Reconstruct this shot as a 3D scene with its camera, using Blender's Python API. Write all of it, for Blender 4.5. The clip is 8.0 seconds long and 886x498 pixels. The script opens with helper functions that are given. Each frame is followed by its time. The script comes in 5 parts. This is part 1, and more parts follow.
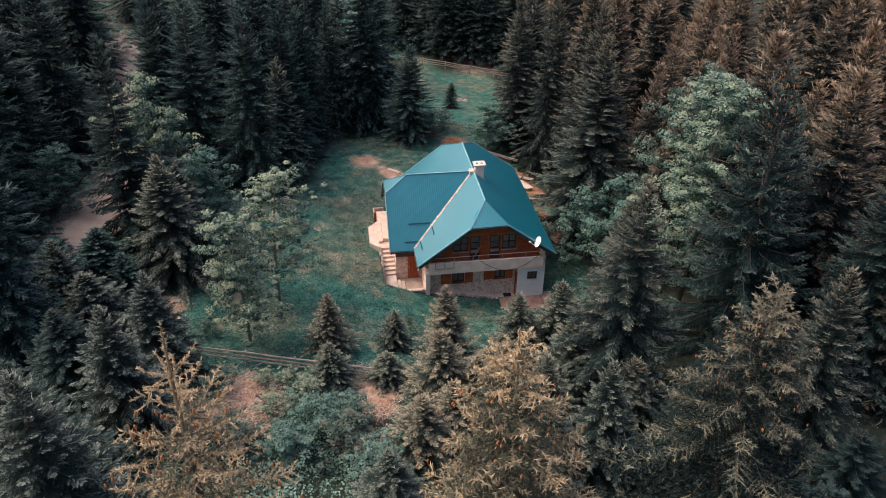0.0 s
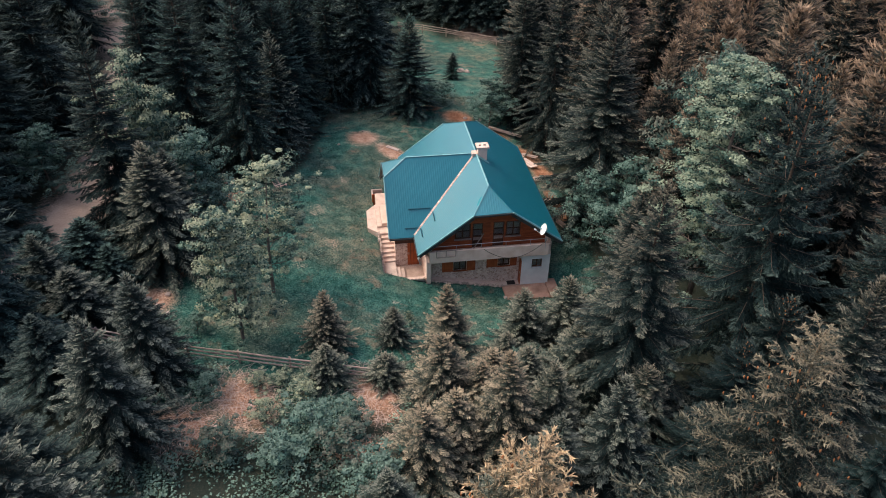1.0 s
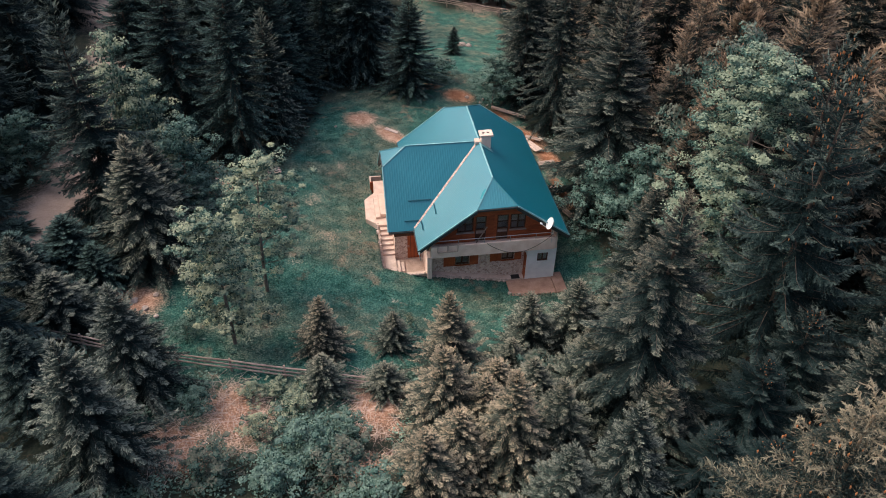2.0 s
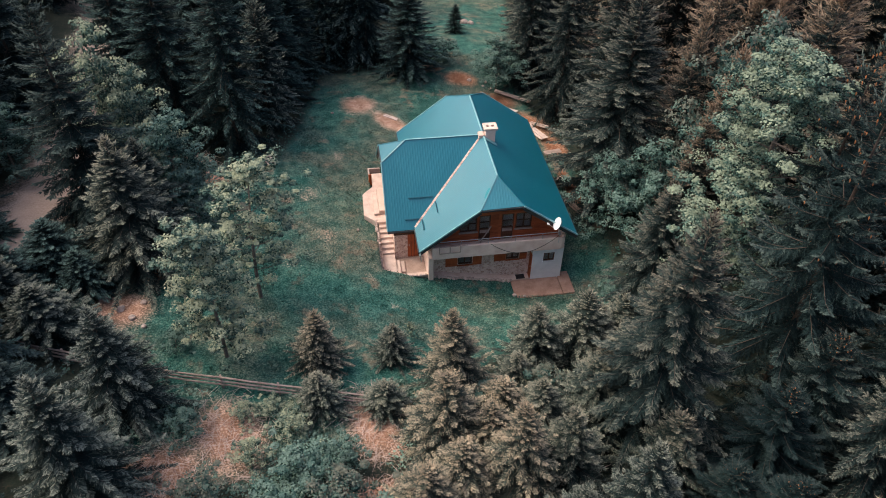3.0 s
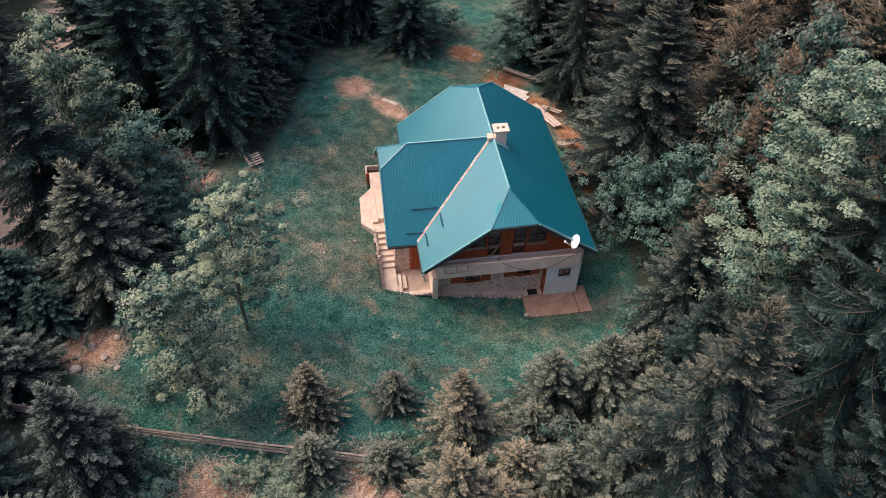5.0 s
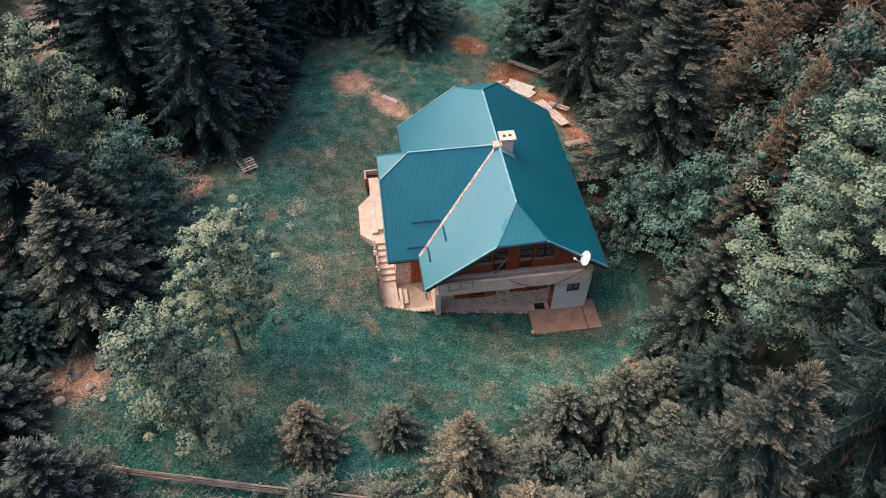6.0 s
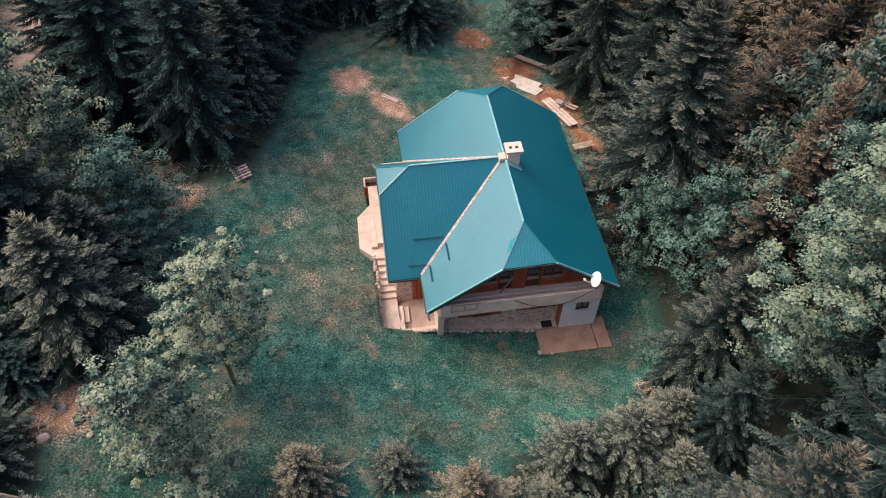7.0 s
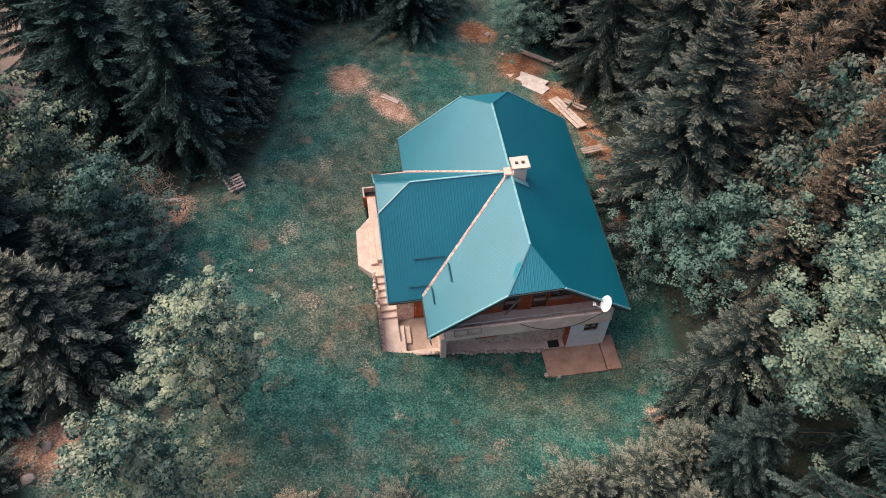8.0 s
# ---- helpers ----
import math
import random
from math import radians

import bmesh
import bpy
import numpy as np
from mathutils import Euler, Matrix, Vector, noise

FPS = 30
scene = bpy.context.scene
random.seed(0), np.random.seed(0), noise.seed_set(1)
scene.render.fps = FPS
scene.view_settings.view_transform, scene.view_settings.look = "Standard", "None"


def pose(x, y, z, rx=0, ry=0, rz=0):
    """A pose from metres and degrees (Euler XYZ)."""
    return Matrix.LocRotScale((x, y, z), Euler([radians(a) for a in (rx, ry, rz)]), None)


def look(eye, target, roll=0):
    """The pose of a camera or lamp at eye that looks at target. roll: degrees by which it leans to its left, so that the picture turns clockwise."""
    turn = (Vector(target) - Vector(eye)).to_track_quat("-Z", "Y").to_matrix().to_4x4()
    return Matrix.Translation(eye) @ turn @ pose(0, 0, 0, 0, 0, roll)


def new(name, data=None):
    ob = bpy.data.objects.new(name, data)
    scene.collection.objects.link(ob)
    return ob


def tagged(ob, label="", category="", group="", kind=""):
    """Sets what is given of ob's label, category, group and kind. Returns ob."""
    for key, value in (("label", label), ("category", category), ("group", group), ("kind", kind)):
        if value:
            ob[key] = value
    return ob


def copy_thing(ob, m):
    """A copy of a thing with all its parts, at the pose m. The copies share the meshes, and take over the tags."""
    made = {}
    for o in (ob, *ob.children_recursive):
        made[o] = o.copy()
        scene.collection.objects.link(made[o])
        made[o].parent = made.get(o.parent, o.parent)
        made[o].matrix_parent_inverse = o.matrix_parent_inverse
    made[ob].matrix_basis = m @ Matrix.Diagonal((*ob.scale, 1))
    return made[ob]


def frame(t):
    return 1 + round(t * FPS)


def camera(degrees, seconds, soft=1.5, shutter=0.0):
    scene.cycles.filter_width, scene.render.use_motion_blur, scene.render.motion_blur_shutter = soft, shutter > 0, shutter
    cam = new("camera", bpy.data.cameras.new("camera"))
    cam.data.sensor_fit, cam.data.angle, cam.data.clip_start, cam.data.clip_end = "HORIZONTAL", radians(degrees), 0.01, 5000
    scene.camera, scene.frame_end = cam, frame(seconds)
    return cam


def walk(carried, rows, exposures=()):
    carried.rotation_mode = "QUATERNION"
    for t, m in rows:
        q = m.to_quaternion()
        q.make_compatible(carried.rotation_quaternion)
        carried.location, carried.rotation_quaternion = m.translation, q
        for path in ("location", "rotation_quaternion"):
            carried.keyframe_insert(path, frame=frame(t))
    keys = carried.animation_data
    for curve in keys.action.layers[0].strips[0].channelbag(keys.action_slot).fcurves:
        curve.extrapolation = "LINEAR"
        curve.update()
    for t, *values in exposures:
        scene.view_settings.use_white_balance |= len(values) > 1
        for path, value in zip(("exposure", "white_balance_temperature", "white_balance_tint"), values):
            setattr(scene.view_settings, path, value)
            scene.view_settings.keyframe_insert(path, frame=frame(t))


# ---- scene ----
from collections import defaultdict

EXPOSURE, KELVIN, TINT = 0.87, 6600, 9.5
cam = camera(61.0, 8.0, 0.95)
# seconds, eye, yaw, pitch and roll in degrees
PATH = [
    (0.0, (-1.799, 0.359, 33.040), -9.10, -33.02, 1.04),
    (0.5, (-1.631, 1.767, 33.202), -9.13, -34.57, 1.07),
    (1.0, (-1.471, 3.216, 33.354), -9.18, -36.05, 1.10),
    (1.5, (-1.317, 4.699, 33.496), -9.24, -37.47, 1.15),
    (3.0, (-0.873, 9.315, 33.869), -9.45, -41.43, 1.33),
    (3.5, (-0.725, 10.895, 33.979), -9.52, -42.67, 1.38),
    (4.0, (-0.572, 12.486, 34.082), -9.58, -43.88, 1.42),
    (4.5, (-0.414, 14.087, 34.180), -9.62, -45.07, 1.45),
    (6.0, (0.116, 18.891, 34.445), -9.62, -48.54, 1.42),
    (6.5, (0.318, 20.478, 34.528), -9.57, -49.69, 1.36),
    (7.0, (0.536, 22.052, 34.608), -9.47, -50.85, 1.26),
    (7.5, (0.772, 23.606, 34.686), -9.34, -52.02, 1.12),
    (8.0, (1.027, 25.138, 34.764), -9.16, -53.21, 0.94),
]


def glide(eye, yaw, pitch, roll):
    a, b = radians(yaw), radians(pitch)
    way = Vector((-math.sin(a) * math.cos(b), math.cos(a) * math.cos(b), math.sin(b)))
    return look(eye, Vector(eye) + way, roll)


walk(cam, [(t, glide(e, a, b, r)) for t, e, a, b, r in PATH], [(0.0, EXPOSURE, KELVIN, TINT), (8.0, EXPOSURE, KELVIN, TINT)])

# ---- light ----
world = bpy.data.worlds.new("sky")
scene.world = world
world.use_nodes = True
wn = world.node_tree.nodes
sky = wn.new("ShaderNodeTexSky")
sky.sky_type, sky.sun_disc = "NISHITA", False
sky.sun_elevation, sky.sun_rotation = radians(50), radians(-67)
sky.air_density, sky.dust_density, sky.ozone_density = 1.0, 6.0, 1.0
wn["Background"].inputs["Strength"].default_value = 0.150
world.node_tree.links.new(sky.outputs[0], wn["Background"].inputs["Color"])

sun_data = bpy.data.lights.new("sun", "SUN")
sun_data.energy, sun_data.angle, sun_data.color = 1.02, radians(62), (1.0, 0.92, 0.80)
sun_lamp = new("sun", sun_data)
sun_lamp.matrix_world = look((-44, 19, 58), (0, 0, 0))

# ---- materials ----
def nodes_of(name, rough=0.7, metal=0.0, spec=0.5):
    m = bpy.data.materials.new(name)
    m.use_nodes = True
    t = m.node_tree
    p = t.nodes["Principled BSDF"]
    p.inputs["Roughness"].default_value = rough
    p.inputs["Metallic"].default_value = metal
    p.inputs["Specular IOR Level"].default_value = spec
    return m, t, p


def add(t, kind, **inputs):
    n = t.nodes.new(kind)
    for k, v in inputs.items():
        n.inputs[k.replace("_", " ")].default_value = v
    return n


def ramp(t, source, stops):
    r = t.nodes.new("ShaderNodeValToRGB")
    el = r.color_ramp.elements
    while len(el) < len(stops):
        el.new(0.5)
    for e, (at, c) in zip(el, stops):
        e.position, e.color = at, (*c, 1)
    t.links.new(source, r.inputs[0])
    return r.outputs[0]


def mix(t, fac, a, b, kind="MIX"):
    n = t.nodes.new("ShaderNodeMix")
    n.data_type, n.blend_type = "RGBA", kind
    for at, v in ((0, fac), (6, a), (7, b)):
        if isinstance(v, (int, float)):
            n.inputs[at].default_value = v
        elif isinstance(v, tuple):
            n.inputs[at].default_value = (*v, 1)
        else:
            t.links.new(v, n.inputs[at])
    return n.outputs[2]


def math_node(t, op, a, b=0.0, clamp=False):
    n = t.nodes.new("ShaderNodeMath")
    n.operation, n.use_clamp = op, clamp
    for at, v in ((0, a), (1, b)):
        if isinstance(v, (int, float)):
            n.inputs[at].default_value = v
        else:
            t.links.new(v, n.inputs[at])
    return n.outputs[0]


def place(t, kind="Object"):
    return t.nodes.new("ShaderNodeTexCoord").outputs[kind]


def world_place(t):
    return t.nodes.new("ShaderNodeNewGeometry").outputs["Position"]


def noise_of(t, at, scale, detail=4.0, rough=0.6):
    n = add(t, "ShaderNodeTexNoise", Scale=scale, Detail=detail, Roughness=rough)
    t.links.new(at, n.inputs["Vector"])
    return n.outputs["Fac"]


def bump(t, p, height, strength=0.4, distance=0.02):
    b = add(t, "ShaderNodeBump", Strength=strength, Distance=distance)
    t.links.new(height, b.inputs["Height"])
    t.links.new(b.outputs[0], p.inputs["Normal"])


def grained(name, dark, light, scale=3.0, fine=40.0, rough=0.75, metal=0.0, spec=0.4, relief=0.3, depth=0.01, varied=0.0):
    """A surface with stains and grain at two scales."""
    m, t, p = nodes_of(name, rough, metal, spec)
    at = world_place(t)
    a, b = noise_of(t, at, scale, 5), noise_of(t, at, fine, 3)
    both = math_node(t, "ADD", math_node(t, "MULTIPLY", a, 0.65), math_node(t, "MULTIPLY", b, 0.35))
    col = ramp(t, both, [(0.34, dark), (0.64, light)])
    if varied:
        info = t.nodes.new("ShaderNodeObjectInfo")
        v = math_node(t, "ADD", math_node(t, "MULTIPLY", info.outputs["Random"], varied), 1 - varied / 2)
        hsv = t.nodes.new("ShaderNodeHueSaturation")
        t.links.new(v, hsv.inputs["Value"])
        t.links.new(col, hsv.inputs["Color"])
        col = hsv.outputs[0]
    t.links.new(col, p.inputs["Base Color"])
    bump(t, p, both, relief, depth)
    return m


def wood_of(name, dark, light, along="X", rough=0.6, varied=0.25):
    m, t, p = nodes_of(name, rough, 0.0, 0.35)
    at = world_place(t)
    mp = t.nodes.new("ShaderNodeMapping")
    s = {"X": (1.2, 18, 18), "Y": (18, 1.2, 18), "Z": (18, 18, 1.2)}[along]
    mp.inputs["Scale"].default_value = s
    t.links.new(at, mp.inputs["Vector"])
    a, b = noise_of(t, mp.outputs[0], 1.0, 5, 0.65), noise_of(t, at, 1.7, 4)
    both = math_node(t, "ADD", math_node(t, "MULTIPLY", a, 0.6), math_node(t, "MULTIPLY", b, 0.4))
    col = ramp(t, both, [(0.34, dark), (0.62, light)])
    info = t.nodes.new("ShaderNodeObjectInfo")
    v = math_node(t, "ADD", math_node(t, "MULTIPLY", info.outputs["Random"], varied), 1 - varied / 2)
    hsv = t.nodes.new("ShaderNodeHueSaturation")
    t.links.new(v, hsv.inputs["Value"])
    t.links.new(col, hsv.inputs["Color"])
    t.links.new(hsv.outputs[0], p.inputs["Base Color"])
    bump(t, p, a, 0.4, 0.006)
    return m


def foliage_of(name, dark, rough=0.6, through_light=0.25, body=0.06, middle=None):
    """Leaves, needles: crown shade painted dark inside, object colour at fresh tips, lit tops."""
    m, t, p = nodes_of(name, rough, 0.0, 0.06)
    info = t.nodes.new("ShaderNodeObjectInfo")
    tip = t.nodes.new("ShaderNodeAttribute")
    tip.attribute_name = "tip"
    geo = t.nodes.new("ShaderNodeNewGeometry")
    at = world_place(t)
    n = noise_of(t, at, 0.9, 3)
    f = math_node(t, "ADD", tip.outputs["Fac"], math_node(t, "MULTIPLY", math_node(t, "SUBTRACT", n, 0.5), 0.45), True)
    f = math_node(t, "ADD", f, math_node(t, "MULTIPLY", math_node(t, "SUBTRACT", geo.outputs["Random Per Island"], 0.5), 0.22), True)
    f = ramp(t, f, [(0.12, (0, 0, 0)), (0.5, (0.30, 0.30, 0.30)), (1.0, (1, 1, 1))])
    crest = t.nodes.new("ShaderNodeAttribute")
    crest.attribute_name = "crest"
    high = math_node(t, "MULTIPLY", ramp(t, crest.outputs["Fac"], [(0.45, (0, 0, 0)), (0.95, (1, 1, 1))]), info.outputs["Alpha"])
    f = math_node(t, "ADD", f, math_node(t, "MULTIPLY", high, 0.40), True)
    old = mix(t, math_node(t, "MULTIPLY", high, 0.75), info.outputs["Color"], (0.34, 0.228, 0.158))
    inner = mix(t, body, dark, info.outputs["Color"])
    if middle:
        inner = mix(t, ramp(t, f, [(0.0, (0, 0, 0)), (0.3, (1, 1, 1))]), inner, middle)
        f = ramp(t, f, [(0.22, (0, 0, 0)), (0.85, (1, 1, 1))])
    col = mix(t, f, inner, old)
    t.links.new(col, p.inputs["Base Color"])
    tr = t.nodes.new("ShaderNodeBsdfTranslucent")
    t.links.new(col, tr.inputs["Color"])
    mx = t.nodes.new("ShaderNodeMixShader")
    mx.inputs[0].default_value = through_light
    t.links.new(p.outputs[0], mx.inputs[1])
    t.links.new(tr.outputs[0], mx.inputs[2])
    t.links.new(mx.outputs[0], t.nodes["Material Output"].inputs[0])
    return m


def roof_metal():
    m, t, p = nodes_of("roof_metal", 0.40, 0.0, 0.6)
    at = world_place(t)
    n, w = noise_of(t, at, 0.55, 4), noise_of(t, at, 9.0, 4)
    both = math_node(t, "ADD", math_node(t, "MULTIPLY", n, 0.7), math_node(t, "MULTIPLY", w, 0.3))
    col = ramp(t, both, [(0.35, (0.0, 0.120, 0.170)), (0.62, (0.0, 0.140, 0.194))])
    t.links.new(col, p.inputs["Base Color"])
    r = math_node(t, "ADD", math_node(t, "MULTIPLY", n, 0.22), 0.27)
    t.links.new(r, p.inputs["Roughness"])
    p.inputs["Coat Weight"].default_value = 0.40
    p.inputs["Coat Roughness"].default_value = 0.40
    bump(t, p, n, 0.06, 0.02)
    return m


def glass_of(name, tint=(0.8, 0.85, 0.87)):
    m, t, p = nodes_of(name, 0.06, 0.0, 0.5)
    p.inputs["Base Color"].default_value = (*tint, 1)
    p.inputs["Transmission Weight"].default_value = 0.92
    return m


def stone_cladding():
    m, t, p = nodes_of("stone_cladding", 0.85, 0.0, 0.3)
    at = world_place(t)
    v = add(t, "ShaderNodeTexVoronoi", Scale=6.4, Randomness=1.0)
    t.links.new(at, v.inputs["Vector"])
    e = add(t, "ShaderNodeTexVoronoi", Scale=6.4, Randomness=1.0)
    e.feature = "DISTANCE_TO_EDGE"
    t.links.new(at, e.inputs["Vector"])
    sep = t.nodes.new("ShaderNodeSeparateColor")
    t.links.new(v.outputs["Color"], sep.inputs[0])
    stone = ramp(t, sep.outputs[0], [(0.0, (0.50, 0.32, 0.26)), (0.5, (0.70, 0.50, 0.42)), (1.0, (0.84, 0.67, 0.58))])
    n = noise_of(t, at, 30, 4)
    stone = mix(t, 0.5, stone, ramp(t, n, [(0.3, (0.6, 0.6, 0.6)), (0.7, (1.2, 1.2, 1.2))]), "MULTIPLY")
    edge = ramp(t, e.outputs["Distance"], [(0.015, (0, 0, 0)), (0.06, (1, 1, 1))])
    col = mix(t, edge, (0.80, 0.68, 0.62), stone)
    t.links.new(col, p.inputs["Base Color"])
    bump(t, p, edge, 0.8, 0.03)
    return m


def meadow(t, at):
    """Teal-green turf with drier tan patches and small brown blotches."""
    big, mid, fine = noise_of(t, at, 0.22, 5), noise_of(t, at, 1.1, 5), noise_of(t, at, 11, 6)
    two = math_node(t, "ADD", math_node(t, "MULTIPLY", mid, 0.32), math_node(t, "MULTIPLY", fine, 0.68))
    grass = ramp(t, two, [(0.40, (0.010, 0.056, 0.048)), (0.5, (0.030, 0.110, 0.092)), (0.60, (0.105, 0.212, 0.170))])
    dry = ramp(t, two, [(0.41, (0.045, 0.080, 0.062)), (0.5, (0.105, 0.115, 0.088)), (0.59, (0.27, 0.215, 0.155))])
    grass = mix(t, ramp(t, big, [(0.44, (0, 0, 0)), (0.61, (0.7, 0.7, 0.7))]), grass, dry)
    blot = noise_of(t, at, 0.62, 6)
    worn = ramp(t, two, [(0.35, (0.16, 0.10, 0.07)), (0.65, (0.36, 0.25, 0.185))])
    grass = mix(t, ramp(t, blot, [(0.575, (0, 0, 0)), (0.68, (0.6, 0.6, 0.6))]), grass, worn)
    return grass, two


def grass_blades():
    m, t, p = nodes_of("grass_blades", 0.7, 0.0, 0.1)
    at = world_place(t)
    geo = t.nodes.new("ShaderNodeNewGeometry")
    col, two = meadow(t, at)
    shade = ramp(t, geo.outputs["Random Per Island"], [(0.0, (0.55, 0.55, 0.55)), (1.0, (1.7, 1.7, 1.65))])
    t.links.new(mix(t, 1.0, col, shade, "MULTIPLY"), p.inputs["Base Color"])
    return m


def ground_soil():
    """Meadow grass, bare soil, forest litter and trodden road by the masks of the sheet."""
    m, t, p = nodes_of("ground_cover", 0.95, 0.0, 0.15)
    at = world_place(t)
    masks = t.nodes.new("ShaderNodeAttribute")
    masks.attribute_name = "cover"
    sep = t.nodes.new("ShaderNodeSeparateColor")
    t.links.new(masks.outputs["Color"], sep.inputs[0])
    grass, two = meadow(t, at)
    soil = ramp(t, two, [(0.32, (0.16, 0.078, 0.050)), (0.5, (0.38, 0.215, 0.150)), (0.62, (0.68, 0.470, 0.370))])
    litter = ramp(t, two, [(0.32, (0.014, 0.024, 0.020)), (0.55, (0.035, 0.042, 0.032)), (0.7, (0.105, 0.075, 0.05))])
    clay = ramp(t, two, [(0.34, (0.085, 0.034, 0.019)), (0.5, (0.25, 0.105, 0.056)), (0.63, (0.50, 0.290, 0.200))])
    road = ramp(t, two, [(0.3, (0.36, 0.25, 0.20)), (0.65, (0.56, 0.42, 0.36))])

    def over(below, mask, above):
        f = math_node(t, "ADD", mask, math_node(t, "MULTIPLY", math_node(t, "SUBTRACT", two, 0.5), 1.7))
        f = ramp(t, f, [(0.30, (0, 0, 0)), (0.85, (1, 1, 1))])
        f2 = math_node(t, "MULTIPLY", f, ramp(t, mask, [(0.02, (0, 0, 0)), (0.2, (1, 1, 1))]))
        return mix(t, f2, below, above)

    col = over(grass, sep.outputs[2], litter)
    col = over(col, sep.outputs[0], soil)
    col = over(col, masks.outputs["Alpha"], clay)
    col = over(col, sep.outputs[1], road)
    t.links.new(col, p.inputs["Base Color"])
    bump(t, p, two, 0.7, 0.06)
    return m


GROUND = ground_soil()
TURF = grass_blades()
ROOF = roof_metal()
FLASH = grained("valley_flashing", (0.15, 0.06, 0.04), (0.72, 0.56, 0.50), 7, 30, 0.6, 0.0, 0.4)
CAP = grained("ridge_cap_metal", (0.10, 0.30, 0.34), (0.26, 0.44, 0.46), 4, 40, 0.4, 0.0, 0.5, 0.1)
GUTTER = grained("dark_fascia", (0.018, 0.022, 0.026), (0.05, 0.055, 0.06), 4, 40, 0.5)
GUARD = grained("snow_guard_steel", (0.01, 0.06, 0.09), (0.015, 0.09, 0.13), 4, 40, 0.4)
PLASTER = grained("stained_plaster", (0.66, 0.46, 0.385), (0.84, 0.66, 0.58), 1.6, 25, 0.85)
PLASTER_WHITE = grained("white_plaster", (0.62, 0.63, 0.66), (0.80, 0.80, 0.82), 1.3, 30, 0.8)
CONCRETE = grained("pale_concrete", (0.45, 0.322, 0.268), (0.67, 0.52, 0.45), 1.8, 30, 0.85)
CONCRETE_DARK = grained("trodden_concrete", (0.22, 0.115, 0.085), (0.40, 0.245, 0.19), 1.4, 24, 0.85)
STONE = stone_cladding()
ROCK = grained("field_stone", (0.22, 0.16, 0.14), (0.55, 0.44, 0.39), 5, 40, 0.9, relief=0.6, depth=0.03, varied=0.5)
BOARD = wood_of("stained_board", (0.22, 0.050, 0.018), (0.46, 0.118, 0.042), "X")
DOORWOOD = wood_of("orange_door_wood", (0.24, 0.050, 0.016), (0.46, 0.112, 0.036), "Z")
DARKWOOD = wood_of("dark_frame_wood", (0.045, 0.018, 0.010), (0.12, 0.045, 0.022), "Z")
GREYWOOD = wood_of("weathered_wood", (0.17, 0.12, 0.10), (0.48, 0.36, 0.31), "X")
PALEWOOD = wood_of("pale_sawn_wood", (0.36, 0.25, 0.21), (0.66, 0.52, 0.46), "X")
STEEL = grained("galvanised_steel", (0.35, 0.34, 0.34), (0.55, 0.53, 0.52), 8, 60, 0.45, 0.6)
DISHWHITE = grained("dish_enamel", (0.74, 0.73, 0.72), (0.85, 0.84, 0.83), 3, 40, 0.4)
BLACK = grained("black_rubber_and_hollows", (0.008, 0.008, 0.009), (0.02, 0.02, 0.022), 6, 60, 0.6)
GLASS = glass_of("window_glass")
BARK = grained("spruce_bark", (0.030, 0.022, 0.018), (0.095, 0.068, 0.052), 5, 30, 0.9, relief=0.8, depth=0.03)
BARK_GREY = grained("grey_bark", (0.09, 0.075, 0.065), (0.22, 0.18, 0.155), 4, 25, 0.9, relief=0.6, depth=0.02)
# the dark and middle colours carry the shade within the crowns
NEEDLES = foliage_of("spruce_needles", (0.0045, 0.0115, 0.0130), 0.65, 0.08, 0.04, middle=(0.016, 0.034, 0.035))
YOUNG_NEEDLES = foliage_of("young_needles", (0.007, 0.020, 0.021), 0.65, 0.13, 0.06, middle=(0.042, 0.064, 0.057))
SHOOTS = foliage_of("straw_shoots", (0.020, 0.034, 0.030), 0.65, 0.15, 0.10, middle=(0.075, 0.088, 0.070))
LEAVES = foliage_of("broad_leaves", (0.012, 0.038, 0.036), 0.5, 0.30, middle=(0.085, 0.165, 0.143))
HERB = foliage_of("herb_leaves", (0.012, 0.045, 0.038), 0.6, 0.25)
TWIGS = grained("straw_twigs", (0.10, 0.07, 0.045), (0.26, 0.19, 0.125), 9, 60, 0.8)
CONES = grained("spruce_cones", (0.25, 0.085, 0.03), (0.50, 0.21, 0.09), 9, 60, 0.8)


# ---- mesh helpers ----
def part(name, bm, material, parent=None, label=""):
    """Links a bmesh as one mesh object under a thing or a part."""
    me = bpy.data.meshes.new(name)
    if isinstance(bm, bmesh.types.BMesh):
        bmesh.ops.recalc_face_normals(bm, faces=bm.faces)
        bm.to_mesh(me)
        bm.free()
    else:
        me.from_pydata(*bm)
    me.materials.append(material)
    ob = new(name, me)
    if parent is not None:
        ob.parent = parent
    if label:
        ob["label"] = label
    return ob


def thing(name, at=(0, 0, 0), label="", category="", group="", kind="", turn=0.0):
    ob = new(name)
    ob.empty_display_size = 0.3
    ob.matrix_basis = pose(*at, 0, 0, turn)
    return tagged(ob, label, category, group, kind)


def box(x0, x1, y0, y1, z0, z1, edge=0.0, bm=None):
    own = bm is None
    bm = bmesh.new() if own else bm
    v = [bm.verts.new((x, y, z)) for z in (z0, z1) for y in (y0, y1) for x in (x0, x1)]
    fs = [bm.faces.new([v[i] for i in f]) for f in ((0, 2, 3, 1), (4, 5, 7, 6), (0, 1, 5, 4), (2, 6, 7, 3), (0, 4, 6, 2), (1, 3, 7, 5))]
    if edge and own:
        bmesh.ops.bevel(bm, geom=list(bm.edges), offset=edge, segments=1, affect="EDGES")
    return bm


